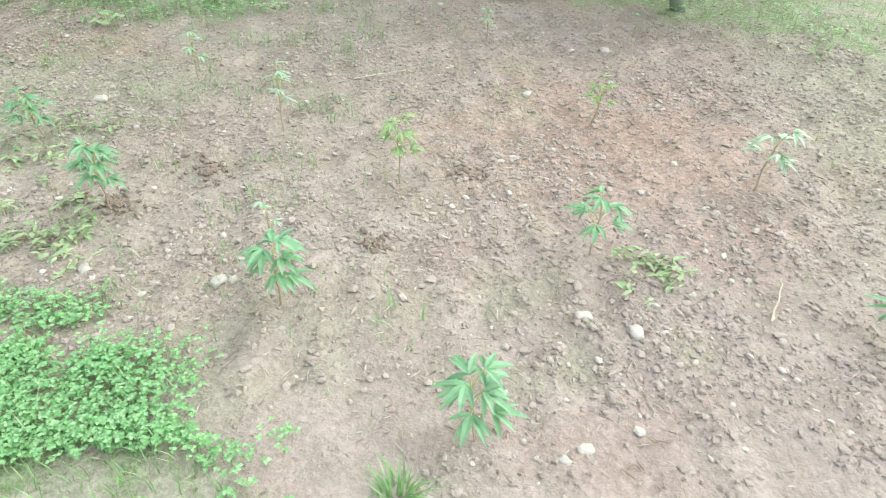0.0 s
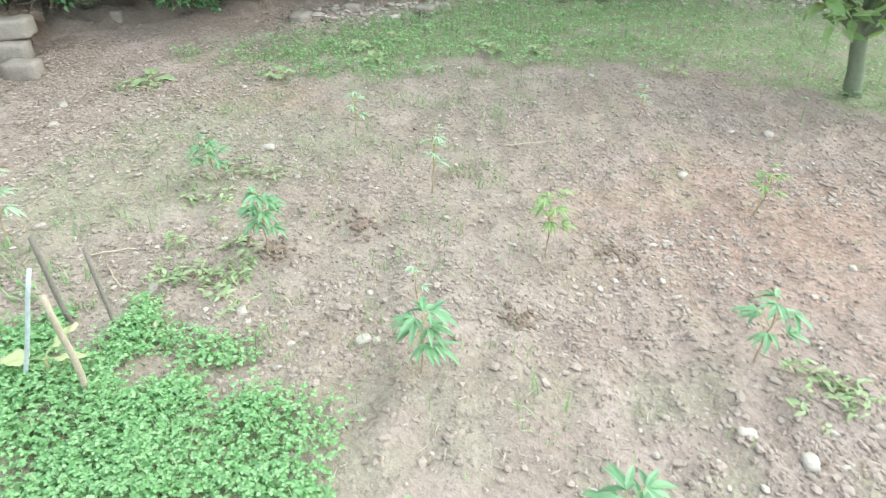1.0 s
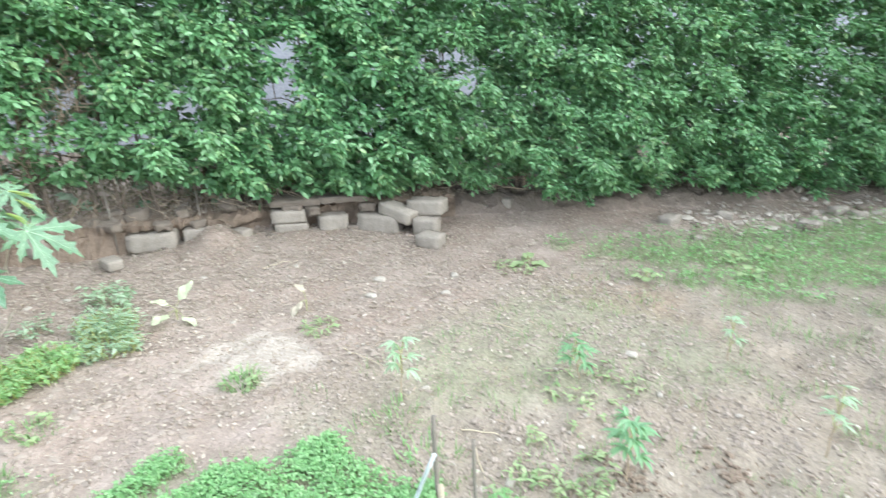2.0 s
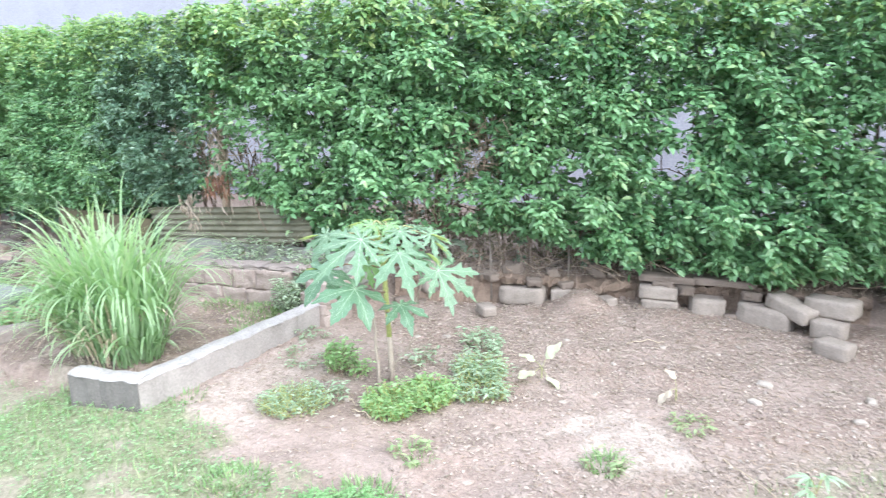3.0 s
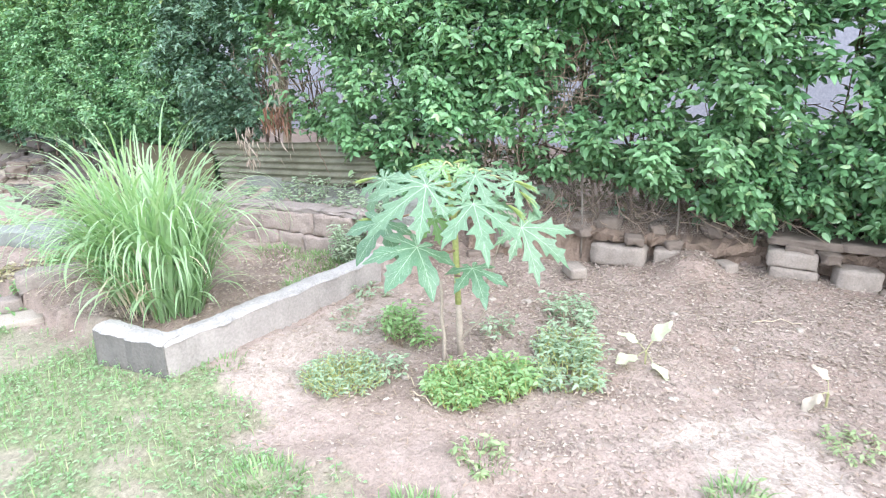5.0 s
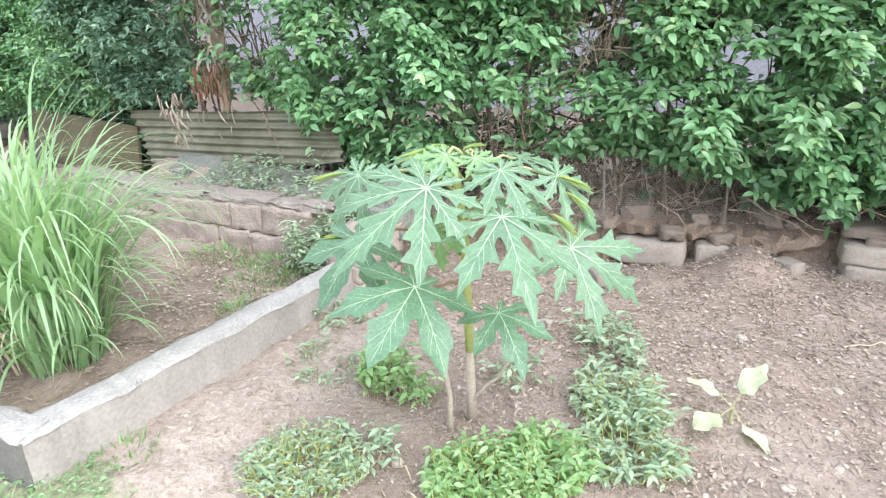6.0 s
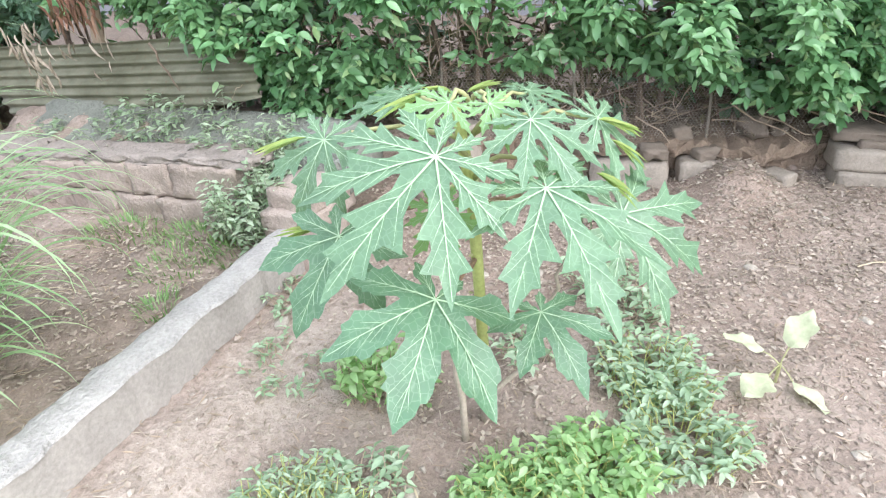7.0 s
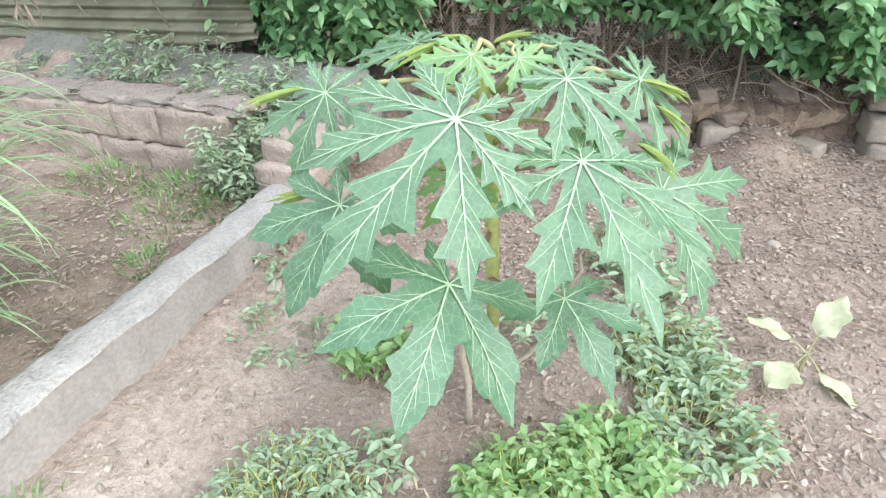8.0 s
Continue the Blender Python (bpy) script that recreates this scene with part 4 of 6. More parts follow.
def undergrowth():
    """Dry dark leaves and twigs caught between the stems, low behind the netting."""
    n = 5200
    s = rng.uniform(s_of(-4.6, 3.5), s_of(-6.1, 0.25), n)
    p, t, nrm = ledge_frames(s)
    o = rng.uniform(-0.75, -0.16, n)
    h = 0.30 + 0.42 * rng.uniform(0, 1, n) ** 1.5
    g, d = Geo(), turned(n)
    d[:, 2] = rng.normal(-0.3, 0.4, n)
    ln = rng.uniform(0.03, 0.075, n)
    leaves(g, np.c_[p + nrm * o[:, None], h], d, np.c_[nrm * 0.5, np.ones(n)] + rng.normal(0, 0.4, (n, 3)), ln, ln * 0.42, 0.2, 0.2, False)
    tagged(part("dry_undergrowth", g, DEADLEAF, None, "dull brown dead leaves caught low between the hedge stems"), category="undergrowth", kind="stuff")


DEADLEAF = leaf_mat("dead_leaf", [(0.0, (0.07, 0.055, 0.04)), (0.6, (0.14, 0.115, 0.08)), (1.0, (0.23, 0.19, 0.13))], 0.8, 0.1, 40)
undergrowth()
bare_twigs(-5.54, 1.32, 0.85, 1.5, 0.17, 300, "tangle of leafless grey twigs in the hedge")
bare_twigs(-6.78, -1.0, 0.9, 1.5, 0.3, 120, "thin leafless twigs round the dead stem")
bare_twigs(-5.80, 0.70, 0.55, 0.85, 0.45, 130, "dry twigs under the hedge leaves")


# ---- papaya ----
SPREAD = radians(39)


def papaya_leaf(parent, at, tip, normal, size, material, seed, curl=0.36, lobes=9, broad=False):
    """A lobed leaf: nine toothed fingers round the stalk's end, pale veins on it."""
    r = np.random.default_rng(seed)
    x = unit(tip)
    z = unit(np.asarray(normal, float) - x * (np.asarray(normal, float) @ x))
    y = np.cross(z, x)
    g, ve = Geo(), Geo()
    half = (lobes - 1) // 2
    spread = radians(49) if broad else SPREAD
    angs = [(k + r.uniform(-0.07, 0.07)) * spread for k in range(-half, half + 1)]
    drop = r.uniform(-0.02, 0.16, lobes)
    lens = [size * ((1.0, 0.84, 0.66, 0.34) if broad else (1.0, 0.88, 0.64, 0.50, 0.38))[abs(k)] * r.uniform(0.88, 1.08) for k in range(-half, half + 1)]
    prof = [(0.31, 0.070), (0.41, 0.092), (0.50, 0.205), (0.585, 0.098), (0.645, 0.092), (0.70, 0.150), (0.79, 0.066), (0.90, 0.036)]
    if broad:
        prof = [(0.40, 0.13), (0.48, 0.165), (0.57, 0.20), (0.64, 0.17), (0.71, 0.165), (0.77, 0.12), (0.86, 0.085), (0.94, 0.04)]

    gap = spread

    def world(px, py, lift=0.0, crease=0.0):
        rad = math.hypot(px, py) / size
        k = (math.atan2(py, px) - angs[0]) / gap
        w = -(curl + float(np.interp(k, range(lobes), drop))) * size * rad ** 1.9 + crease + lift + 0.014 * size * math.sin(23 * px / size + seed) * rad + 0.012 * size * math.sin(29 * py / size + 2 * seed) * rad
        return np.asarray(at, float) + x * px + y * py + z * w

    v, f = [world(0, 0)], []
    sinus = []
    for k in range(lobes + 1):
        a = angs[0] - gap * 0.42 if k == 0 else (angs[-1] + gap * 0.42 if k == lobes else (angs[k - 1] + angs[k]) / 2)
        rr = (0.38 if broad else 0.29) * min(lens[min(k, lobes - 1)], lens[max(k - 1, 0)]) * r.uniform(0.9, 1.12)
        if k in (0, lobes):
            rr *= 0.6
        v.append(world(rr * math.cos(a), rr * math.sin(a), 0, 0.03 * size))
        sinus.append(len(v) - 1)
    for k in range(lobes):
        a, ln = angs[k], lens[k]
        ca, sa = math.cos(a), math.sin(a)
        ax, lf, rt = [], [], []
        jit = r.uniform(0.8, 1.2, (2, len(prof)))
        for i, (t, w) in enumerate(prof):
            for sgn, store in ((0, ax), (1, lf), (-1, rt)):
                ww = w * ln * (jit[0 if sgn > 0 else 1][i]) * sgn
                tt = t * ln + ((0.05 if broad else 0.085) * ln if (sgn and w > 0.14) else 0)
                v.append(world(tt * ca - ww * sa, tt * sa + ww * ca, 0, 0.30 * abs(ww)))
                store.append(len(v) - 1)
        v.append(world(ln * ca, ln * sa))
        tip_i = len(v) - 1
        f += [(0, ax[0], sinus[k + 1]), (0, sinus[k], ax[0]), (ax[0], lf[0], sinus[k + 1]), (ax[0], sinus[k], rt[0])]
        for i in range(len(prof) - 1):
            f += [(ax[i], ax[i + 1], lf[i + 1], lf[i]), (ax[i], rt[i], rt[i + 1], ax[i + 1])]
        f += [(ax[-1], tip_i, lf[-1]), (ax[-1], rt[-1], tip_i)]

        def vein(p, q, w0, w1):
            m = []
            for i in range(5):
                u = i / 4
                cx, cy = p[0] + (q[0] - p[0]) * u, p[1] + (q[1] - p[1]) * u
                dx, dy = unit(np.array([q[0] - p[0], q[1] - p[1]]))
                ww = (w0 + (w1 - w0) * u) * size
                off = abs(-sa * cx + ca * cy)
                for sgn in (-1, 1):
                    m.append(world(cx - dy * ww * sgn, cy + dx * ww * sgn, 0.0035 + 0.004 * size * (i == 0), 0.30 * off))
            ve.add(m, [(2 * i, 2 * i + 1, 2 * i + 3, 2 * i + 2) for i in range(4)])
        vein((0, 0), (0.93 * ln * ca, 0.95 * ln * sa), 0.0064 if abs(k - half) < 3 else 0.0042, 0.0015)
        for t0, t1, w in ((0.20, 0.40, 0.08), (0.32, 0.57, 0.165), (0.44, 0.64, 0.09), (0.55, 0.78, 0.12), (0.68, 0.85, 0.05)):
            for sgn in (-1, 1):
                ww = w * ln * sgn
                vein((t0 * ln * ca, t0 * ln * sa), (t1 * ln * ca - ww * sa, t1 * ln * sa + ww * ca), 0.0020, 0.0008)
    leaf = part("leaf", g.add(v, f), material, parent, smooth=True)
    part("vein", ve, VEIN, leaf, "pale veins", kind="stuff")
    return leaf


def papaya_plant():
    plant = thing("papaya_plant", -4.25, 0.52, 0.02, "young papaya plant with broad lobed green leaves", "plant")
    plant.matrix_world = Matrix.Identity(4)
    g = Geo()
    pts = np.array([(-4.258, 0.530, -0.03), (-4.255, 0.527, 0.12), (-4.25, 0.52, 0.3), (-4.25, 0.513, 0.5), (-4.25, 0.505, 0.7), (-4.252, 0.485, 0.86), (-4.255, 0.475, 0.93)])
    tube(g, pts[:3], [0.019, 0.0165, 0.0145], 10)
    part("lower_trunk", g, TRUNK, plant, "brown woody lower trunk", True)
    g = Geo()
    tube(g, pts[2:], [0.0146, 0.014, 0.0145, 0.013, 0.009], 10)
    part("upper_trunk", g, TRUNKGREEN, plant, "yellow-green upper trunk with leaf scars", True)
    g = Geo()
    for z in np.linspace(0.46, 0.84, 11):
        a = rng.uniform(0, 6.283)
        c = np.array([-4.25 + 0.0145 * math.cos(a), 0.507 + 0.0145 * math.sin(a), z])
        lumps(g, c[None], np.array([0.006]), 0.7)
    part("leaf_scar", g, PETIOLE, plant, kind="stuff")
    rows = [  # stalk end, way of the middle finger, upper side, size, stalk's foot, material, stalk
        ((-4.075, 0.388, 0.890), (0.54, -0.76, -0.37), (0.60, -0.22, 0.77), 0.325, 0.8, PAPAYA, PETIOLE),
        ((-4.009, 0.574, 0.825), (0.91, 0.17, -0.37), (0.62, 0.08, 0.78), 0.275, 0.76, PAPAYA, PETIOLE),
        ((-3.960, 0.345, 0.664), (0.85, -0.43, -0.31), (0.60, 0.12, 0.79), 0.265, 0.56, PAPAYA_DARK, PETIOLE_RED),
        ((-4.004, 0.570, 0.555), (0.91, 0.23, -0.36), (0.48, 0.07, 0.87), 0.18, 0.44, PAPAYA_DARK, PETIOLE_RED),
        ((-4.086, 0.780, 0.703), (0.35, 0.84, -0.41), (0.70, 0.27, 0.66), 0.265, 0.7, PAPAYA, PETIOLE_RED),
        ((-4.13, 0.590, 0.915), (0.62, 0.22, -0.30), (0.42, 0.06, 0.90), 0.195, 0.86, PAPAYA, PETIOLE),
        ((-4.28, 0.205, 0.880), (0.30, -0.50, -0.62), (0.66, -0.40, 0.62), 0.185, 0.84, PAPAYA, PETIOLE),
        ((-4.16, 0.20, 0.72), (0.50, -0.50, -0.55), (0.62, -0.15, 0.76), 0.21, 0.70, PAPAYA_DARK, PETIOLE_RED),
        ((-4.19, 0.760, 0.880), (0.30, 0.62, -0.50), (0.50, 0.30, 0.80), 0.19, 0.86, PAPAYA, PETIOLE),
        ((-4.21, 0.45, 0.945), (0.45, -0.75, -0.30), (0.50, 0.05, 0.85), 0.12, 0.92, PAPAYA_YOUNG, PETIOLE),
        ((-4.20, 0.53, 0.935), (0.45, 0.72, -0.35), (0.50, 0.05, 0.85), 0.12, 0.92, PAPAYA_YOUNG, PETIOLE),
        ((-4.42, 0.70, 0.885), (-0.25, 0.75, -0.12), (0.12, 0.10, 0.98), 0.17, 0.86, PAPAYA, PETIOLE),
        ((-4.46, 0.40, 0.90), (-0.45, -0.70, -0.12), (0.12, -0.08, 0.98), 0.17, 0.86, PAPAYA, PETIOLE),
        ((-4.40, 0.58, 0.70), (-0.80, 0.30, -0.25), (-0.05, 0.1, 0.98), 0.18, 0.72, PAPAYA_DARK, PETIOLE),
        ((-4.16, 0.66, 0.80), (0.05, 0.70, -0.62), (0.45, 0.45, 0.72), 0.19, 0.78, PAPAYA, PETIOLE),
        ((-4.18, 0.41, 0.74), (0.10, 0.20, -0.95), (0.88, 0.05, 0.35), 0.14, 0.74, PAPAYA_YOUNG, PETIOLE),
    ]
    for i, (at, way, up, size, foot, m, pm) in enumerate(rows):
        old = pm is PETIOLE_RED and m is PAPAYA_DARK
        papaya_leaf(plant, at, way, up, size, m, 11 + i, 0.12 if at[0] < -4.35 else (0.24 if size > 0.15 else 0.15), 7 if old else 9, old)
        g = Geo()
        root = np.array([-4.25, 0.507, foot])
        p = curve(root, np.asarray(at) - unit(np.asarray(up, float)) * 0.004, 0.03 if foot > 0.6 else -0.015, 7, 0.003)
        tube(g, p, np.linspace(0.0062, 0.0036, 7), 6)
        part("petiole", g, pm, plant, smooth=True)
    for i, (at, way) in enumerate((((-4.30, 0.17, 0.885), (0.1, -0.95, -0.12)), ((-4.17, 0.755, 0.885), (0.1, 0.9, -0.3)), ((-4.14, 0.77, 0.85), (0.2, 0.75, -0.6)), ((-4.27, 0.42, 0.955), (0.2, -0.9, -0.22)), ((-4.22, 0.17, 0.715), (0.05, -0.98, -0.05)), ((-4.10, 0.72, 0.80), (0.3, 0.7, -0.4)), ((-4.26, 0.47, 0.95), (0.1, -0.8, 0.45)), ((-4.25, 0.50, 0.95), (0.2, 0.8, 0.35)))):
        g, k = Geo(), 5
        d = unit(np.array(way)) + rng.normal(0, 0.09, (k, 3))
        leaves(g, np.repeat([at], k, 0), d, np.repeat([[0.5, 0.1, 0.85]], k, 0), rng.uniform(0.07, 0.13, k) * (0.6 if way[2] > 0 else 1.0), rng.uniform(0.007, 0.012, k), 0.12, 0.5)
        part("folded_young_leaf", g, YOUNGTIP, plant, "narrow folded yellow-green young leaf")
    for a, b, r0 in (((-4.21, 0.455, -0.02), (-4.24, 0.44, 0.42), 0.011), ((-4.25, 0.52, 0.1), (-4.20, 0.66, 0.30), 0.008), ((-4.16, 0.63, 0.42), (-4.12, 0.70, 0.64), 0.006)):
        g = Geo()
        tube(g, curve(a, b, 0, 6, 0.006), np.linspace(r0, r0 * 0.6, 6), 7)
        part("side_stem", g, TRUNK, plant, "thin brown side stem", True)


papaya_plant()


def small_papaya():
    """The other papaya, farther off, beyond the bed."""
    plant = thing("papaya_plant", -5.12, -2.43, 0, "small pale papaya plant beside the edging stones", "plant")
    plant.matrix_world = Matrix.Identity(4)
    for a, b, r in (((-5.12, -2.43, 0.0), (-5.18, -2.40, 0.72), 0.02), ((-5.15, -2.58, 0.0), (-5.2, -2.52, 0.52), 0.011)):
        g = Geo()
        tube(g, curve(a, b, 0, 7, 0.006), np.linspace(r, r * 0.6, 7), 8)
        part("trunk", g, BARK, plant, smooth=True)
    for i, (dx, dy, dz, size) in enumerate(((0.10, 0.30, 0.0, 0.20), (0.22, 0.10, -0.02, 0.20), (0.05, -0.20, 0.04, 0.22), (-0.2, 0.15, 0.05, 0.18), (-0.15, -0.2, 0.05, 0.18), (0.18, -0.16, 0.05, 0.18), (0.0, 0.05, 0.14, 0.12))):
        at = np.array([-5.18 + dx, -2.40 + dy, 0.64 + dz])
        papaya_leaf(plant, at, (dx, dy, -0.12), (dx * 0.5 + 0.2, dy * 0.3, 1.0), size * 1.4, PALEPAPAYA, 80 + i, 0.25)
        g = Geo()
        tube(g, curve((-5.18, -2.40, 0.70), at, 0.03, 5), [0.005, 0.0045, 0.004, 0.0035, 0.003], 5)
        part("petiole", g, PETIOLE, plant)


small_papaya()


# ---- lemongrass ----
def lemongrass():
    clump = thing("lemongrass_clump", -4.77, -1.10, 0.1, "tall arching clump of bright green lemongrass", "grass clump")
    clump.matrix_world = Matrix.Identity(4)
    for cx, cy, k, hi in ((-4.67, -0.96, 340, 1.06), (-4.88, -1.28, 280, 1.0), (-4.77, -1.10, 320, 1.20)):
        a = rng.uniform(0, 6.283, k)
        r = 0.13 * np.sqrt(rng.uniform(0, 1, k))
        root = np.c_[cx + r * np.cos(a), cy + r * np.sin(a), np.full(k, 0.10)]
        b = a + rng.normal(0, 0.9, k)
        way = np.c_[np.cos(b), np.sin(b), 0 * b]
        ln = rng.uniform(0.55, 1.12, k) * hi
        wd = rng.uniform(0.009, 0.023, k)
        g = Geo()
        # tall inner blades, arching ones round them, a skirt of short bent ones
        u, m = k * 3 // 10, k * 8 // 10
        blades(g, root[:u], way[:u], ln[:u], wd[:u], rng.uniform(1.2, 3.4, u), 14, 3.2, 0.055)
        blades(g, root[u:m], way[u:m], 0.97 * ln[u:m], wd[u:m], rng.uniform(2.4, 4.3, m - u), 18, 2.7, 0.085)
        blades(g, root[m:], way[m:], 0.58 * ln[m:], wd[m:], rng.uniform(1.2, 3.2, k - m), 12, 1.7, 0.14)
        part("blade", g, LEMON, clump, kind="stuff")
    k = 70
    a = rng.uniform(0, 6.283, k)
    root = np.c_[-4.77 + 0.18 * np.cos(a), -1.12 + 0.22 * np.sin(a), np.full(k, 0.10)]
    g = Geo()
    blades(g, root, np.c_[np.cos(a), np.sin(a), 0 * a], rng.uniform(0.35, 0.8, k), 0.009, rng.uniform(1.6, 3.2, k), 10, 1.8, 0.11)
    part("dry_blade", g, PALETWIG, clump, "dry straw-coloured lower blades", kind="stuff")


lemongrass()


# ---- weeds and seedlings ----
def weed(name, x, y, r, h, n, material, label, size, group="", upright=0.5, stems=TWIG, ax=1.0, ay=1.0, rot=0.0):
    """A leafy weed: thin stems, each set with pairs of small leaves."""
    w = thing(name, x, y, gz(x, y), label, "weed", group)
    w.matrix_world = Matrix.Identity(4)
    st, lf = Geo(), Geo()
    pos, dr, up, ln = [], [], [], []
    for _ in range(n):
        a, q = rng.uniform(0, 6.283), math.sqrt(rng.uniform(0, 1)) * r * 0.75
        ox, oy = q * math.cos(a) * ax, q * math.sin(a) * ay
        bx, by = x + ox * math.cos(rot) - oy * math.sin(rot), y + ox * math.sin(rot) + oy * math.cos(rot)
        z0 = gz(bx, by)
        hh = h * rng.uniform(0.5, 1.1) * (1 - 0.35 * q / r)
        b = a + rng.normal(0, 0.7)
        lean = r * 0.35 * (1 - upright) + 0.02
        e = np.array([bx + lean * math.cos(b), by + lean * math.sin(b), z0 + hh])
        p = curve((bx, by, z0 - 0.01), e, 0.01, 5, 0.009)
        tube(st, p, np.linspace(0.0022, 0.001, 5), 4, False)
        m = max(4, int(hh / 0.022))
        for i in range(m):
            t = 0.25 + 0.75 * i / max(1, m - 1)
            c = p[int(t * 4)] + (p[min(4, int(t * 4) + 1)] - p[int(t * 4)]) * (t * 4 - int(t * 4))
            for sgn in (0, math.pi):
                if rng.uniform() < 0.22:
                    continue
                g = i * 1.57 + sgn + rng.normal(0, 0.7)
                pos.append(c)
                dr.append((math.cos(g), math.sin(g), rng.uniform(-0.25, 0.4)))
                up.append((rng.normal(0, 0.25), rng.normal(0, 0.25), 1))
                ln.append(size * rng.uniform(0.45, 1.25))
    ln = np.array(ln)
    leaves(lf, np.array(pos), np.array(dr), np.array(up), ln * 1.15, ln * (0.56 if material is BRIGHT else 0.46), 0.25, 0.16, True)
    part("stem", st, stems, w, kind="stuff")
    part("foliage", lf, material, w, "", True, "stuff")


weed("weed_bush", -3.94, 0.50, 0.155, 0.12, 190, BRIGHT, "low bush of bright yellow-green leaves under the papaya", 0.025, stems=GREENSTEM, upright=0.6)
weed("weed_bush", -3.96, 0.71, 0.15, 0.13, 180, BRIGHT, "low bush of bright green leaves under the papaya", 0.027, stems=GREENSTEM, upright=0.6)
weed("weed_bush", -4.05, 0.0, 0.20, 0.10, 230, DULL, "low grey-green weed on the bare earth", 0.020, stems=GREENSTEM)
weed("weed_bush", -4.12, 0.17, 0.10, 0.10, 26, DULL, "low grey-green weed on the bare earth", 0.032)
weed("weed_bush", -4.47, 0.24, 0.11, 0.22, 44, BRIGHT, "upright green weed beside the papaya", 0.034, upright=0.9)
weed("weed_bush", -4.42, 0.36, 0.07, 0.12, 18, BRIGHT, "small green weed beside the papaya", 0.03)
weed("weed_bush", -4.04, 0.98, 0.19, 0.12, 120, DULL, "straggling grey-green weed beside the papaya", 0.030, stems=GREENSTEM)
weed("weed_bush", -4.28, 1.04, 0.20, 0.12, 110, DULL, "straggling grey-green weed beside the papaya", 0.030, stems=GREENSTEM)
weed("weed_bush", -4.58, 1.12, 0.17, 0.12, 40, DULL, "straggling grey-green weed beside the papaya", 0.036)
weed("weed_bush", -4.80, 1.15, 0.14, 0.10, 26, DULL, "straggling grey-green weed on the earth", 0.034)
weed("weed_bush", -4.50, 0.72, 0.13, 0.09, 20, DULL, "small sparse weed behind the papaya", 0.032)
weed("weed_bush", -4.62, 0.00, 0.14, 0.05, 26, DULL, "low creeping weed on the sandy path", 0.024)
weed("weed_bush", -4.95, 0.02, 0.14, 0.06, 22, DULL, "low creeping weed on the sandy path", 0.026)
for x, y, r, h, n in ((-5.60, -0.06, 0.17, 0.29, 54), (-5.74, -0.18, 0.15, 0.28, 46), (-5.53, -0.02, 0.10, 0.24, 34), (-5.70, 0.02, 0.15, 0.27, 42), (-5.48, -0.18, 0.12, 0.28, 34), (-5.36, -0.06, 0.13, 0.26, 40), (-5.42, 0.02, 0.11, 0.36, 40)):
    weed("weed_bush", x, y, r * 1.1, h, int(n * 0.8), WALLWEED, "tall dusty weed growing through the mud wall", 0.034, "weeds on the wall", 0.2, WALLSTEM)
for x, y in ((-6.22, -0.56), (-6.44, -0.88), (-6.10, -0.34), (-6.62, -1.18), (-6.30, -0.42), (-6.28, -0.70), (-6.50, -0.78), (-6.12, -0.20), (-6.02, -0.42), (-6.38, -0.58)):
    w0 = rng.uniform(0.14, 0.26)
    weed("weed_sprig", x, y, 0.11, 0.7 * w0, 10, WALLWEED, "thin dusty weed sprig on the broken slab", 0.038, "weeds on the wall", 0.4, WALLSTEM)
for x, y, r, h, n in ((-6.55, -2.25, 0.2, 0.14, 26), (-5.2, -2.7, 0.3, 0.12, 46), (-4.7, -2.5, 0.4, 0.08, 60), (-6.3, -2.3, 0.2, 0.16, 26), (-5.05, -2.2, 0.24, 0.07, 34), (-5.55, -1.95, 0.2, 0.12, 26), (-5.75, -2.2, 0.22, 0.14, 30), (-6.05, -1.95, 0.2, 0.12, 24), (-7.2, -2.9, 0.25, 0.16, 30), (-6.9, -3.3, 0.22, 0.12, 22)):
    weed("weed_bush", x, y, r, h, n, CLOVER, "low broad-leaved green weed in the lawn", 0.045, "lawn weeds", 0.4, GREENSTEM)
for x, y, r, h, n in ((-3.50, 0.58, 0.10, 0.05, 14), (-3.26, 1.38, 0.10, 0.05, 12), (-3.53, 1.95, 0.12, 0.05, 22), (-1.75, 1.80, 0.22, 0.045, 30), (-1.90, 2.05, 0.24, 0.045, 28), (-2.15, 2.52, 0.24, 0.045, 26), (-3.40, 3.40, 0.18, 0.05, 20), (0.15, 2.06, 0.14, 0.054, 18)):
    weed("weed_bush", x, y, r, h, n, SEEDGREEN if h > 0.055 else PALEWEED, "small low weed on the bare earth", 0.03, "weeds on the plot", 0.4)


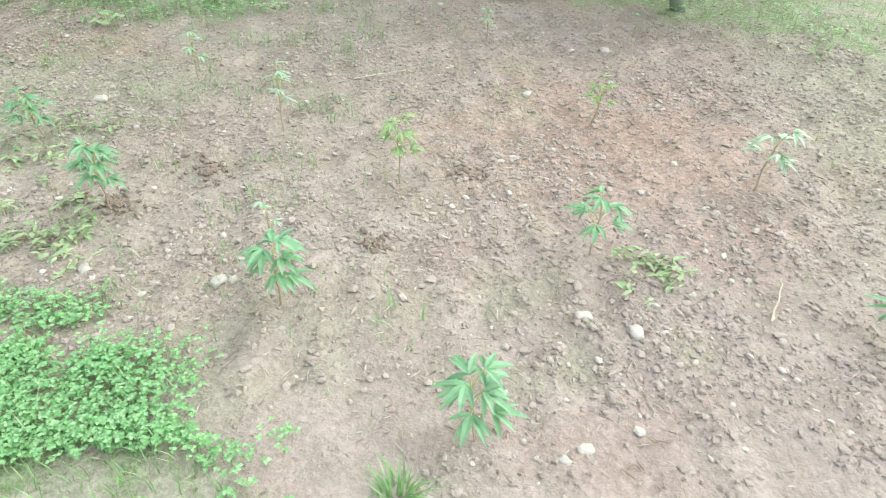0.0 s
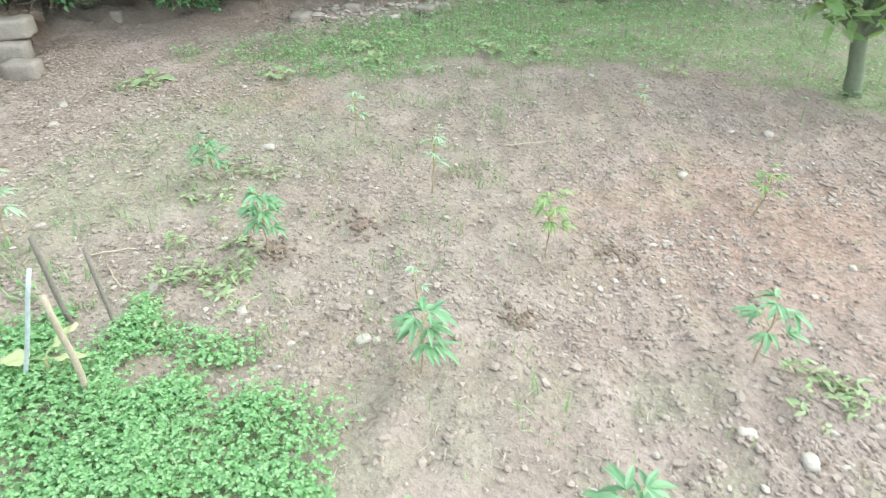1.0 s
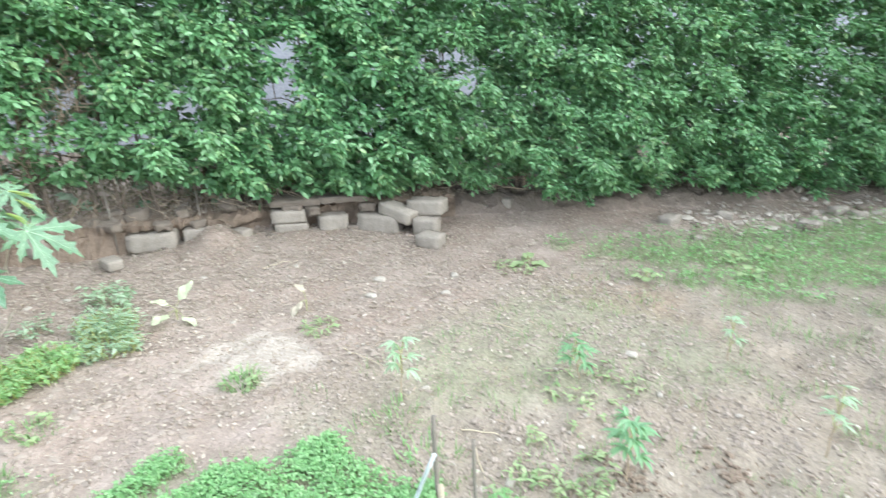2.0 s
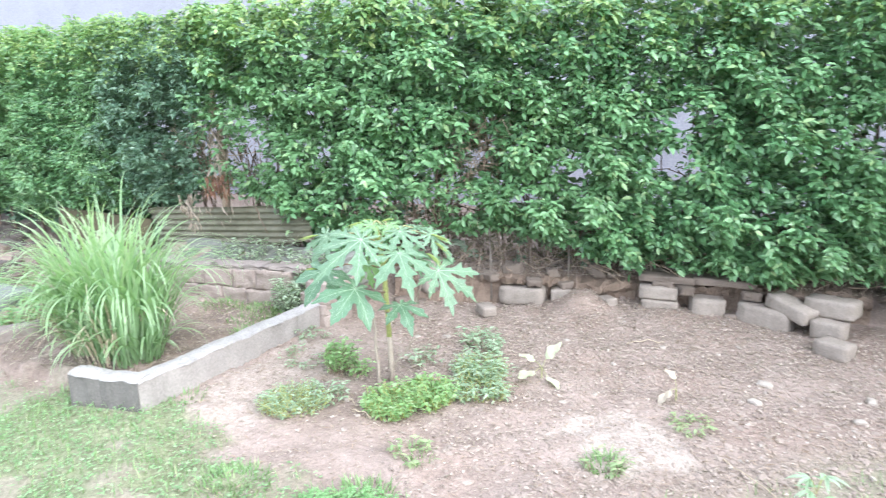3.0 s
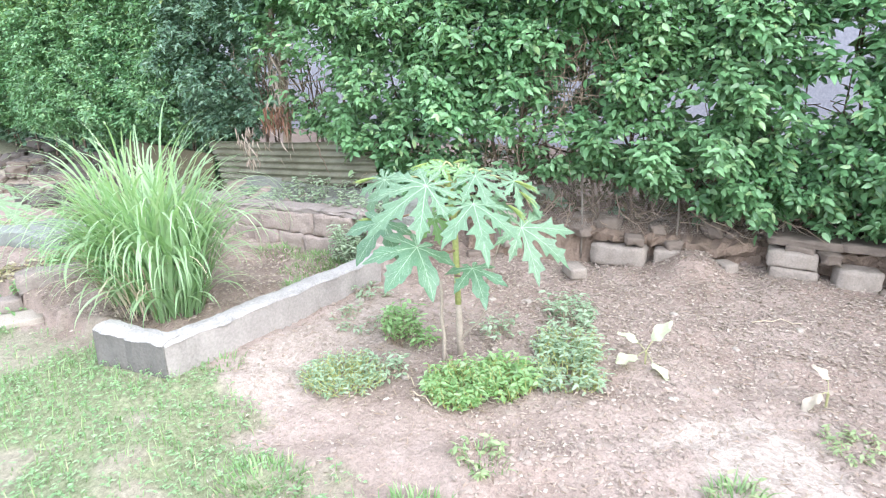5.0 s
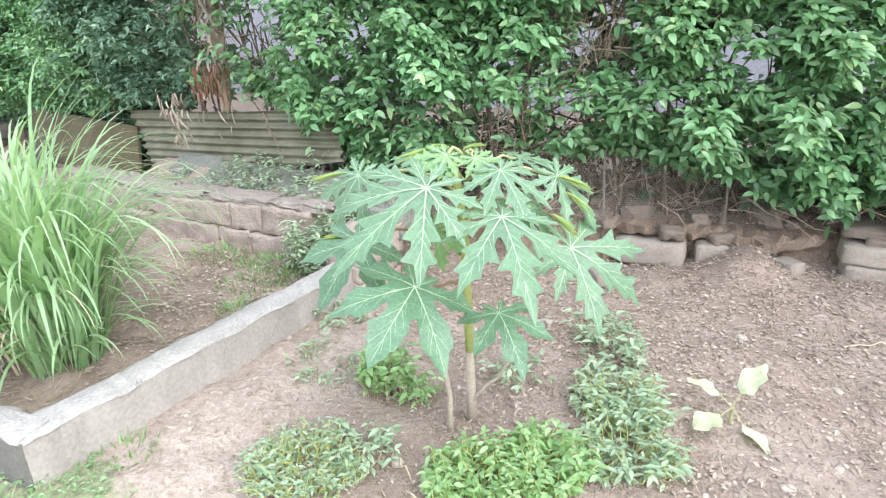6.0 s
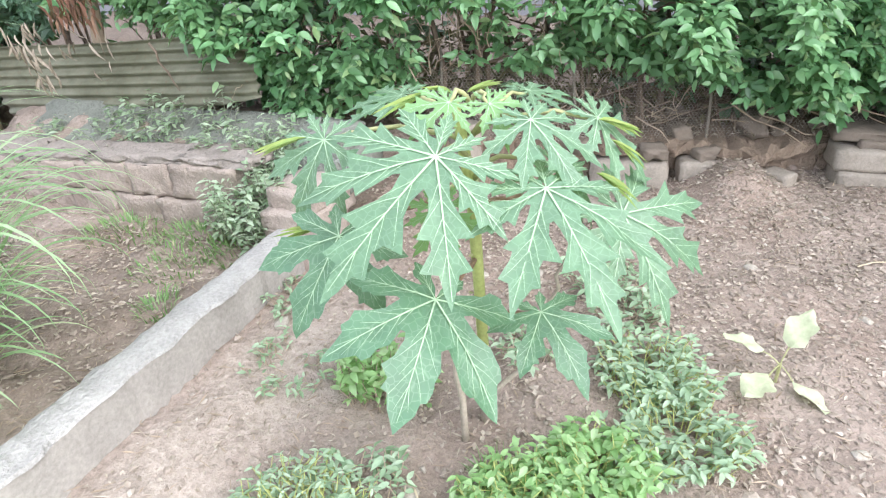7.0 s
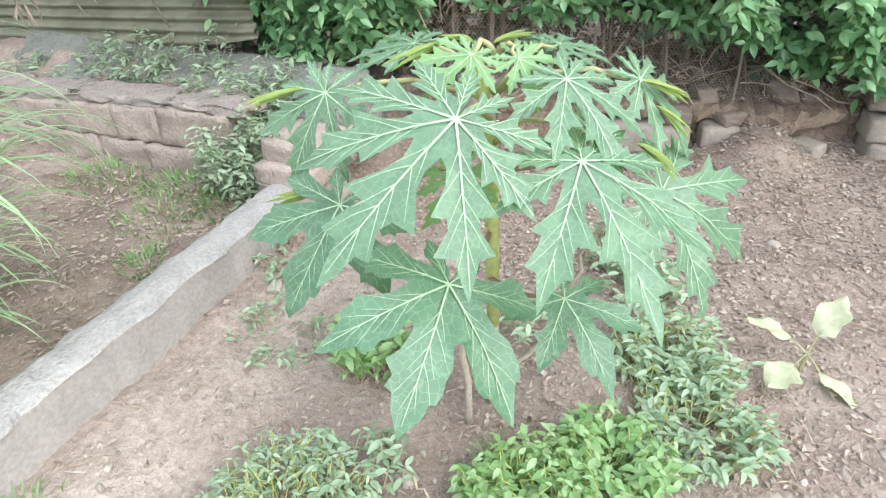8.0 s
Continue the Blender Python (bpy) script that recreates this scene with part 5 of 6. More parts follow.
def seedling(x, y, h, crown, n, material, label, seed, leaflets=5, size=0.055, width=0.3):
    """A young crop plant: a thin stem with fingered leaves near its top."""
    r = np.random.default_rng(seed)
    z0 = gz(x, y)
    pl = thing("seedling", x, y, z0, label, "seedling", "seedlings in the plot")
    pl.matrix_world = Matrix.Identity(4)
    g = Geo()
    p = curve((x, y, z0 - 0.02), (x + r.normal(0, 0.015), y + r.normal(0, 0.015), z0 + h), 0, 6, 0.003)
    tube(g, p, np.linspace(0.0036, 0.0024, 6), 6)
    part("stem", g, SEEDSTEM, pl)
    for i in range(n):
        t = 0.5 + 0.5 * i / max(1, n - 1)
        a = i * 2.4 + r.normal(0, 0.25)
        root = p[0] + (p[-1] - p[0]) * t
        reach = crown * (1.1 - 0.65 * t) * r.uniform(0.7, 1.1)
        e = root + np.array([math.cos(a) * reach, math.sin(a) * reach, 0.03 + 0.03 * t])
        g = Geo()
        tube(g, curve(root, e, 0.01, 4), [0.0017, 0.0015, 0.0013, 0.0012], 4, False)
        st = part("stalk", g, GREENSTEM, pl)
        g = Geo()
        k = np.arange(leaflets) - (leaflets - 1) / 2
        aa = a + k * 0.55 + r.normal(0, 0.08, leaflets)
        ln = size * (1.1 - 0.12 * np.abs(k)) * r.uniform(0.85, 1.15, leaflets)
        leaves(g, np.repeat(e[None], leaflets, 0), np.c_[np.cos(aa), np.sin(aa), r.uniform(-0.2, 0.5, leaflets)], np.repeat([[0.05, 0.05, 1.0]], leaflets, 0), ln, ln * width, 0.48, 0.15)
        part("leaf", g, material, st)


PLANTS = [(-0.93, 1.76, 0.20, 0.06, 9, SEEDGREEN, 0.075), (-0.32, 1.40, 0.19, 0.06, 9, SEEDGREEN, 0.075), (-1.68, 2.13, 0.21, 0.06, 11, SEEDGREEN, 0.07), (-2.23, 2.56, 0.15, 0.07, 10, SEEDGREEN, 0.065),
          (-0.71, 2.47, 0.22, 0.06, 9, SEEDYELLOW, 0.06), (0.04, 3.06, 0.17, 0.05, 7, SEEDYELLOW, 0.05), (-0.01, 2.14, 0.19, 0.08, 8, SEEDGREEN, 0.07), (-2.63, 1.84, 0.22, 0.06, 9, DULL, 0.065),
          (-1.27, 2.76, 0.24, 0.04, 7, DULL, 0.05), (-1.84, 3.18, 0.18, 0.04, 6, DULL, 0.05), (0.61, 2.58, 0.20, 0.07, 6, DULL, 0.07), (0.84, 1.86, 0.14, 0.09, 7, SEEDGREEN, 0.08), (-0.50, 3.95, 0.12, 0.04, 5, DULL, 0.045), (-1.05, 2.02, 0.11, 0.03, 3, DULL, 0.035)]
for i, (x, y, h, c, n, m, sz) in enumerate(PLANTS):
    lab = {SEEDGREEN: "small green seedling with fingered leaves in bare earth", SEEDYELLOW: "yellowing seedling with fingered leaves in bare earth", DULL: "thin dusty seedling in bare earth"}[m]
    seedling(x, y, h, c, n, m, lab, 500 + i, 5, sz * 0.9, 0.27)


def pale_seedling(x, y, rows, label, material=PALELEAF):
    z0 = gz(x, y)
    pl = thing("seedling", x, y, z0, label, "seedling", "pale seedlings")
    pl.matrix_world = Matrix.Identity(4)
    g = Geo()
    tube(g, curve((x, y, z0 - 0.02), (x, y, z0 + 0.07), 0, 4), 0.005, 6)
    part("stem", g, PETIOLE, pl)
    for a, reach, rise, ln, wd, tilt in rows:
        e = np.array([x + math.cos(a) * reach, y + math.sin(a) * reach, z0 + 0.07 + rise])
        g = Geo()
        tube(g, curve((x, y, z0 + 0.065), e, 0.006, 4), 0.0022, 4, False)
        st = part("stalk", g, PETIOLE, pl)
        g = Geo()
        d = unit(np.array([math.cos(a), math.sin(a), tilt]))
        side = unit(np.cross(d, [0, 0, 1.0]))
        nr = np.cross(side, d)
        v, f, m = [], [], 9
        for i in range(m):
            t = i / (m - 1)
            w = wd * 0.62 * (math.sin(math.pi * min(1, t * 0.93 + 0.05)) ** 0.8) * (1 - 0.3 * t) * rng.uniform(0.88, 1.08)
            if i in (0, m - 1):
                w = 0.004
            torn = rng.uniform(0.72, 1.12, 2)
            for sgn in (-1, -0.5, 0, 0.5, 1):
                v.append(e + d * ln * t + side * w * sgn * (1 if abs(sgn) < 1 else torn[int(sgn > 0)]) + nr * (0.14 * abs(sgn) * w + 0.006 * math.sin(9 * t + 3 * sgn) - 0.10 * ln * t * t))
        f = [(i * 5 + j, i * 5 + j + 1, i * 5 + j + 6, i * 5 + j + 5) for i in range(m - 1) for j in range(4)]
        part("leaf", g.add(v, f), material, st, smooth=True)


pale_seedling(-4.16, 1.38, [(2.0, 0.035, 0.04, 0.135, 0.085, 0.85), (3.75, 0.05, 0.02, 0.115, 0.06, 0.2), (5.05, 0.05, -0.02, 0.115, 0.09, 0.0), (0.4, 0.045, -0.04, 0.125, 0.05, -0.25)], "seedling with four pale yellowish broad leaves")
pale_seedling(-3.82, 2.02, [(3.2, 0.015, 0.05, 0.10, 0.05, 0.3), (4.9, 0.03, 0.0, 0.12, 0.06, -0.7)], "seedling with withered beige drooping leaves", BEIGELEAF)
pale_seedling(-3.40, 3.50, [(0.3, 0.02, -0.04, 0.14, 0.09, 0.0), (2.3, 0.03, -0.03, 0.13, 0.08, 0.1), (4.4, 0.03, -0.04, 0.12, 0.09, 0.0)], "low seedling with pale broad leaves", PALEWEED)
pale_seedling(-1.92, 1.38, [(3.4, 0.05, -0.01, 0.085, 0.07, 0.05), (0.4, 0.03, 0.0, 0.09, 0.035, 0.2), (1.3, 0.03, 0.02, 0.09, 0.045, 0.5)], "seedling with one yellow leaf beside the stakes", YELLOWLEAF)
for x, y, k in ((-2.62, 3.72, 4), (-2.42, 4.42, 5), (-2.2, 4.2, 4), (-1.55, 4.75, 5), (-1.25, 4.85, 4), (-2.3, 4.75, 4), (-0.35, 4.7, 3)):
    pale_seedling(x, y, [(j * 6.283 / k + x, 0.02, -0.04 + 0.008 * j, 0.075, 0.06, 0.15) for j in range(k)], "low broad-leaved pale weed in the grass", PALEWEED)


# ---- stakes ----
def stake(x0, y0, x1, y1, h, r, material, label):
    g = Geo()
    z0 = gz(x0, y0)
    p = curve((x0, y0, z0 - 0.05), (x1, y1, z0 + h), 0, 7, 0.0015)
    tube(g, p, np.linspace(r, r * 0.9, 7), 10)
    tagged(part("stake", g, material, None, label, True), category="stake", group="stakes by the lawn")


stake(-2.05, 1.57, -2.06, 1.575, 0.32, 0.0085, STAKE, "dark weathered wooden stake stuck in the ground")
stake(-1.885, 1.59, -1.895, 1.60, 0.30, 0.0065, STAKE, "thin weathered wooden stake stuck in the ground")
stake(-1.76, 1.365, -1.765, 1.36, 0.35, 0.0095, STAKE_PALE, "pale cut wooden stake stuck in the ground")
stake(-2.0, 1.33, -1.85, 1.41, 0.39, 0.0065, PIPE, "thin grey pipe leaning out of the ground")
stake(-2.58, 0.735, -2.58, 0.735, 0.12, 0.022, PIPE, "short grey pipe stub in the grass")


# ---- small tree at the back ----
def small_tree(x, y):
    tr = thing("small_tree", x, y, 0, "small many-branched tree with pale green leaves", "tree")
    tr.matrix_world = Matrix.Identity(4)
    g = Geo()
    fork = np.array([x - 0.08, y + 0.02, 0.32])
    trunk = curve((x, y, -0.05), fork, 0, 5, 0.004)
    tube(g, trunk, np.linspace(0.052, 0.042, 5), 9)
    part("trunk", g, TREEBARK, tr, smooth=True)
    pos, dr, up, ln = [], [], [], []
    ends = [(-1.35, 4.30, 1.25), (-0.9, 4.75, 1.6), (0.05, 4.55, 1.0), (0.30, 4.35, 0.85), (1.5, 4.5, 1.6), (1.5, 5.4, 1.8), (0.4, 5.6, 1.9), (-0.5, 5.4, 1.8), (0.95, 4.40, 0.75), (1.15, 4.9, 1.1), (0.55, 4.95, 1.3)]
    for i, e in enumerate(ends):
        low = e[2] < 1.2
        p = curve(fork, e, 0.05 if low else 0.22, 9, 0.025)
        g = Geo()
        tube(g, p, np.linspace(0.017 if low else 0.026, 0.005, 9), 6)
        part("limb", g, TREEBARK, tr)
        for _ in range(30 if low else 44):
            t = rng.uniform(0.3, 1.05) if low else rng.uniform(0.5, 1.05)
            c = p[int(min(8, t * 8))] + rng.normal(0, 0.10 if low else 0.15, 3)
            for _ in range(3):
                a = rng.uniform(0, 6.283)
                pos.append(c + rng.normal(0, 0.03, 3))
                dr.append((math.cos(a), math.sin(a), rng.uniform(-0.7, 0.2)))
                up.append((rng.normal(0, 0.3), rng.normal(0, 0.3), 1))
                ln.append(rng.uniform(0.08, 0.15))
    g, ln = Geo(), np.array(ln)
    leaves(g, np.array(pos), np.array(dr), np.array(up), ln, ln * 0.45, 0.25, 0.12)
    part("crown", g, TREELEAF, tr, kind="stuff")


TREELEAF = leaf_mat("tree_leaf", [(0.0, (0.12, 0.22, 0.08)), (0.6, (0.24, 0.36, 0.16)), (0.92, (0.42, 0.50, 0.28)), (1.0, (0.62, 0.55, 0.15))], 0.5, 0.3, 30)
small_tree(0.69, 4.76)


# ---- dead fronds in the hedge ----
def dead_fronds():
    d = thing("dead_palm_stem", -6.75, -0.81, 0.8, "dead brown stem with dry reddish hanging leaves in the hedge", "dead plant")
    d.matrix_world = Matrix.Identity(4)
    g = Geo()
    tube(g, curve((-6.85, -0.80, 0.35), (-6.68, -0.81, 1.85), 0, 9, 0.015), [0.034, 0.03, 0.036, 0.028, 0.032, 0.027, 0.03, 0.024, 0.02], 9)
    part("stem", g, TWIG, d, smooth=True)
    k = 80
    a = rng.uniform(0, 6.283, k)
    pos = np.c_[rng.normal(-6.50, 0.045, k), rng.normal(-0.82, 0.05, k), rng.uniform(0.88, 1.06, k)]
    g = Geo()
    leaves(g, pos, np.c_[np.cos(a) * 0.5, np.sin(a) * 0.5, -rng.uniform(0.3, 1.2, k)], np.c_[np.cos(a), np.sin(a), 0.4 + 0 * a], rng.uniform(0.03, 0.11, k), rng.uniform(0.008, 0.026, k), 0.4, 0.5)
    part("dry_leaf", g, RUSTLEAF, d, "dry rust-red leaves", kind="stuff")
    k = 60
    pos = np.c_[rng.normal(-6.54, 0.04, k), np.where(np.arange(k) % 3 > 0, rng.normal(-1.06, 0.03, k), rng.normal(-0.85, 0.13, k)), rng.uniform(0.62, 0.90, k)]
    g = Geo()
    leaves(g, pos, np.c_[rng.normal(0, 0.3, k), rng.normal(0, 0.3, k), -np.ones(k)], np.c_[np.ones(k), rng.normal(0, 0.5, k), np.zeros(k)], rng.uniform(0.04, 0.13, k), rng.uniform(0.006, 0.018, k), 0.3, 0.5)
    z = rng.uniform(1.0, 1.7, 60)
    leaves(g, np.c_[-6.74 + 0.1 * (z - 0.45) + rng.normal(0, 0.03, 60), rng.normal(-0.81, 0.035, 60), z], np.c_[rng.normal(0.2, 0.4, 60), rng.normal(0, 0.4, 60), -np.ones(60)], np.c_[np.ones(60), rng.normal(0, 0.5, 60), np.zeros(60)], rng.uniform(0.08, 0.22, 60), rng.uniform(0.012, 0.03, 60), 0.2, 0.5)
    part("hanging_strip", g, DRYLEAF, d, "pale dry hanging strips", kind="stuff")


dead_fronds()
g = Geo()
tube(g, curve((-6.25, -0.46, 0.79), (-6.20, -0.37, 0.57), 0, 6, 0.006), np.linspace(0.007, 0.003, 6), 6)
tagged(part("twig", g, BARK, None, "dark broken twig leaning on the tin sheet", True), category="twig")


# ---- wire netting ----
def wire_netting():
    g = Geo()
    s0, s1, h0, h1, c = s_of(-4.95, 2.65), S_PIER - 0.05, 0.26, 0.62, 0.016
    segs = []
    cols, rows = int((s1 - s0) / c), int((h1 - h0) / (c * 0.75))

    def at(s, h):
        p, t = along(LEDGE, s)
        nrm = np.array([-t[1], t[0]])
        o = 0.02 - 0.10 * (h - h0) + 0.02 * math.sin(3 * s) + 0.012 * math.sin(17 * s + 9 * h)
        return np.array([*(p + nrm * o), h])
    for i in range(cols):
        for j in range(rows):
            s, h = s0 + (i + 0.5 * (j % 2)) * c, h0 + j * c * 0.75
            segs += [(at(s, h), at(s, h + c * 0.4)), (at(s, h + c * 0.4), at(s + c / 2, h + c * 0.75)), (at(s, h + c * 0.4), at(s - c / 2, h + c * 0.75))]
    a, b = np.array([q[0] for q in segs]), np.array([q[1] for q in segs])
    d = unit(b - a)
    u = unit(np.cross(d, np.array([0.9, -0.4, 0.1])))
    w = np.cross(d, u)
    r = 0.0007
    ring = [u * r, -0.5 * u * r + 0.87 * w * r, -0.5 * u * r - 0.87 * w * r]
    v = np.stack([a + q for q in ring] + [b + q for q in ring], 1)
    g.add_many(v, [(0, 1, 4, 3), (1, 2, 5, 4), (2, 0, 3, 5)])
    n = thing("wire_netting", -5.4, 1.5, 0.3, "rusty hexagonal wire netting at the hedge foot", "netting")
    n.matrix_world = Matrix.Identity(4)
    part("mesh_wire", g, WIRE, n, kind="stuff")
    for s in np.linspace(s0 + 0.2, s1 - 0.1, 4):
        p = at(s, 0.2)
        k = Geo()
        tube(k, curve((p[0] - 0.01, p[1], 0.05), (p[0] - 0.06, p[1], 0.70), 0, 5, 0.006), 0.007, 7)
        part("post", k, STAKE, n, smooth=True)


wire_netting()
for i in range(22):
    s = rng.uniform(S_BRICK - 0.6, S_PIER - 0.05)
    p, t = along(LEDGE, s)
    q = p + np.array([-t[1], t[0]]) * rng.uniform(-0.28, 0.0)
    k = rng.uniform(0.05, 0.14)
    block("stone", q[0], q[1], 0.25, (k * 1.3, k, k * 0.8), rng.uniform(0, 180), DARKROCK, "dark stone lying on the earth bank", "stone", 700 + i, "stones on the bank", amp=0.30, n=4, r=0.08)
for i in range(14):
    s = rng.uniform(S_BRICK - 0.9, S_PIER - 0.05)
    p, t = along(LEDGE, s)
    q = p + np.array([-t[1], t[0]]) * rng.uniform(-0.02, 0.12)
    k = rng.uniform(0.05, 0.10)
    block("stone", q[0], q[1], rng.uniform(0.14, 0.22), (k * 1.5, k, k * 0.7), rng.uniform(0, 180), DARKROCK, "brown stone bedded in the edge of the bank", "stone", 760 + i, "stones on the bank", amp=0.30, n=4, r=0.07, rx=rng.uniform(-15, 15))
block("stump", -5.82, 0.93, 0.10, (0.15, 0.13, 0.26), 30, BRICK, "squared brown stone stump at the hedge foot", "stump", 480, amp=0.05)


# ---- roots and twigs in the bank ----
def bank_twigs():
    g = Geo()
    for _ in range(150):
        s = rng.uniform(s_of(-3.6, 4.3), S_PIER)
        p, t = along(LEDGE, s)
        nrm = np.array([-t[1], t[0]])
        a = p + nrm * rng.uniform(-0.25, 0.08)
        b = a + t * rng.normal(0, 0.16) + nrm * rng.uniform(-0.05, 0.12)
        tube(g, curve((*a, rng.uniform(0.27, 0.5)), (*b, rng.uniform(0.24, 0.42)), rng.uniform(-0.02, 0.04), 4, 0.01), np.linspace(0.004, 0.0018, 4), 4, False)
    tagged(part("bank_twigs", g, TWIG, None, "dry twigs and roots on the hedge bank"), category="twigs", kind="stuff")
    g = Geo()
    for x, y, a, ln in ((-3.95, 0.30, 0.6, 0.16), (-4.1, 0.28, 0.3, 0.12), (-2.3, 1.9, 0.5, 0.2), (-2.0, 1.75, 2.6, 0.22), (-2.9, 2.6, 0.2, 0.25), (-3.2, 1.9, 0.1, 0.3), (-1.1, 3.3, 0.4, 0.3), (0.5, 1.9, 1.2, 0.2), (-4.6, 2.1, 1.4, 0.25)):
        z = gz(x, y)
        tube(g, curve((x, y, z + 0.006), (x + ln * math.cos(a), y + ln * math.sin(a), z + 0.014), 0.012, 6, 0.006), np.linspace(0.0035, 0.0016, 6), 5)
    tagged(part("fallen_twigs", g, PALETWIG, None, "pale dry twigs lying on the earth"), category="twigs", kind="stuff")


bank_twigs()


# ---- litter, clods, pebbles ----
def litter():
    def near_hedge(x, y):
        d = side_dist(x, y, LEDGE)
        return np.where(d > 0, np.exp(-((d - 0.3) / 0.75) ** 2), 0.7 * np.exp(-(d / 0.4) ** 2)) * (1 - 0.7 * inside_bed(x, y)) * (1 - 0.8 * lawn_amount(x, y)) * (1 - 0.92 * sandy(x, y))
    p = np.concatenate([scatter(70000, -6.2, -2.2, 0.0, 6.4, near_hedge), scatter(16000, -5.4, -2.6, 0.5, 3.6, lambda x, y: 0.55 * (1 - lawn_amount(x, y)) * (1 - 0.92 * sandy(x, y)) * (0.3 + 0.7 * step(-0.4, 0.8, W_EDGE(x + 5, y)))), scatter(3500, -5.6, -3.6, -0.5, 1.6, lambda x, y: 0.35 + 0 * x), scatter(7000, -6.4, -4.6, -2.4, 0.0, lambda x, y: 0.8 * inside_bed(x, y)), scatter(5000, -6.3, -4.6, -2.9, -1.1, lambda x, y: 0.7 * (1 - 0.7 * lawn_amount(x, y))), scatter(900, -7.2, -5.2, -3.2, -1.9), scatter(900, -7.0, -5.6, -1.4, 0.1, lambda x, y: 1.0 * (land(x, y) > 0.25))])
    k = len(p)
    dd = side_dist(p[:, 0], p[:, 1], LEDGE)
    p[:, 2] = np.where((dd < 0.04) & (p[:, 1] > 0.7), np.interp(dd, [-0.55, -0.3, -0.1, 0.05], [0.365, 0.305, 0.29, 0.268]), p[:, 2]) + rng.uniform(0.002, 0.012, k)
    g, d = Geo(), turned(k)
    d[:, 2] = rng.normal(0.03, 0.12, k)
    ln = rng.uniform(0.008, 0.027, k) * (1 - 0.35 * (dd < 0))
    leaves(g, p, d, np.c_[rng.normal(0, 0.3, (k, 2)), np.ones(k)], ln, ln * rng.uniform(0.4, 0.75, k), rng.uniform(-0.25, 0.3, k)[:, None], 0.2, False)
    tagged(part("leaf_litter", g, DRYLEAF, None, "dry grey-brown fallen leaves strewn near the hedge"), category="leaf litter", kind="stuff")


def fallen_leaves():
    p = scatter(420, -5.9, -5.15, -2.65, -1.9)
    k = len(p)
    p[:, 2] += rng.uniform(0.004, 0.02, k)
    g, dd = Geo(), turned(k)
    ln = rng.uniform(0.025, 0.07, k)
    leaves(g, p, dd, np.c_[rng.normal(0, 0.35, (k, 2)), np.ones(k)], ln, ln * 0.5, rng.uniform(-0.2, 0.3, k)[:, None], 0.25, False)
    tagged(part("fallen_leaves", g, FALLEN, None, "pale yellowish fallen leaves behind the edging"), category="leaf litter", kind="stuff")


FALLEN = leaf_mat("fallen_leaf", [(0.0, (0.30, 0.24, 0.16)), (0.5, (0.47, 0.42, 0.27)), (1.0, (0.60, 0.56, 0.40))], 0.8, 0.15, 50)
fallen_leaves()


DAMP = [(-1.43, 2.42, 0.10, 70), (-0.71, 2.07, 0.05, 45), (-0.45, 2.56, 0.07, 40), (-1.66, 2.16, 0.12, 60)]


def clods():
    def spread(x, y):
        return plot_amount(x, y) * (0.35 + 0.65 * step(-0.6, 0.9, W_PATCH(x, y)))
    p = np.concatenate([scatter(105000, -3.4, 1.9, 1.2, 5.2, lambda x, y: np.maximum(spread(x, y), 0.5 * (y > 4.2)) * (1 - 0.85 * lawn_amount(x, y))), scatter(34000, -5.4, -3.0, -0.4, 3.6, lambda x, y: 0.5 * (1 - 0.95 * sandy(x, y)) * (1 - lawn_amount(x, y)) * ~inside_bed(x, y) * (0.25 + 0.75 * step(0.25, 0.6, y))), scatter(900, -5.6, -4.3, -0.9, 0.1, lambda x, y: 1.0 * inside_bed(x, y))])
    sz = np.clip(rng.lognormal(-5.12, 0.42, len(p)), 0.004, 0.017)
    g = Geo()
    p[:, 2] += sz * 0.15
    big = sz > 0.011
    lumps(g, p[big], sz[big])
    crumbs(g, p[~big], sz[~big])
    p = scatter(1500, -5.1, -3.0, 0.5, 3.2, lambda x, y: 0.6 * (1 - lawn_amount(x, y)) * (np.hypot(x + 4.15, y - 0.6) > 0.35))
    sz = rng.uniform(0.012, 0.026, len(p))
    p[:, 2] -= sz * 0.05
    lumps(g, p, sz, 0.45)
    tagged(part("clods", g, CLOD, None, "loose crumbly clods of earth on the plot"), category="clods", kind="stuff")
    g = Geo()
    for x, y, r, n in DAMP:
        a, q = rng.uniform(0, 6.283, n), r * np.abs(rng.normal(0, 0.6, n))
        px, py = x + 1.4 * q * np.cos(a), y + q * np.sin(a)
        lumps(g, np.c_[px, py, land(px, py) + 0.004], rng.uniform(0.006, 0.016, n), 0.7)
    tagged(part("damp_clods", g, BANK, None, "small heaps of dark damp crumbs on the plot"), category="clods", kind="stuff")
    p = np.concatenate([scatter(3200, -3.4, 1.9, 1.2, 5.0, spread), scatter(1500, -5.2, -2.8, -0.4, 3.4, lambda x, y: 0.3 + 0 * x), scatter(6000, -3.2, 1.4, 4.6, 7.2, lambda x, y: np.exp(-((side_dist(x, y, LEDGE) - 0.35) / 0.3) ** 2))])
    sz = np.clip(rng.lognormal(-5.05, 0.45, len(p)), 0.003, 0.017)
    sz = np.where(p[:, 1] > 5.0, sz * 2.6, sz)
    g = Geo()
    p[:, 2] += sz * 0.2
    lumps(g, p, sz, 0.7)
    tagged(part("pebbles", g, PEBBLE, None, "small pale pebbles on the earth"), category="pebbles", kind="stuff")


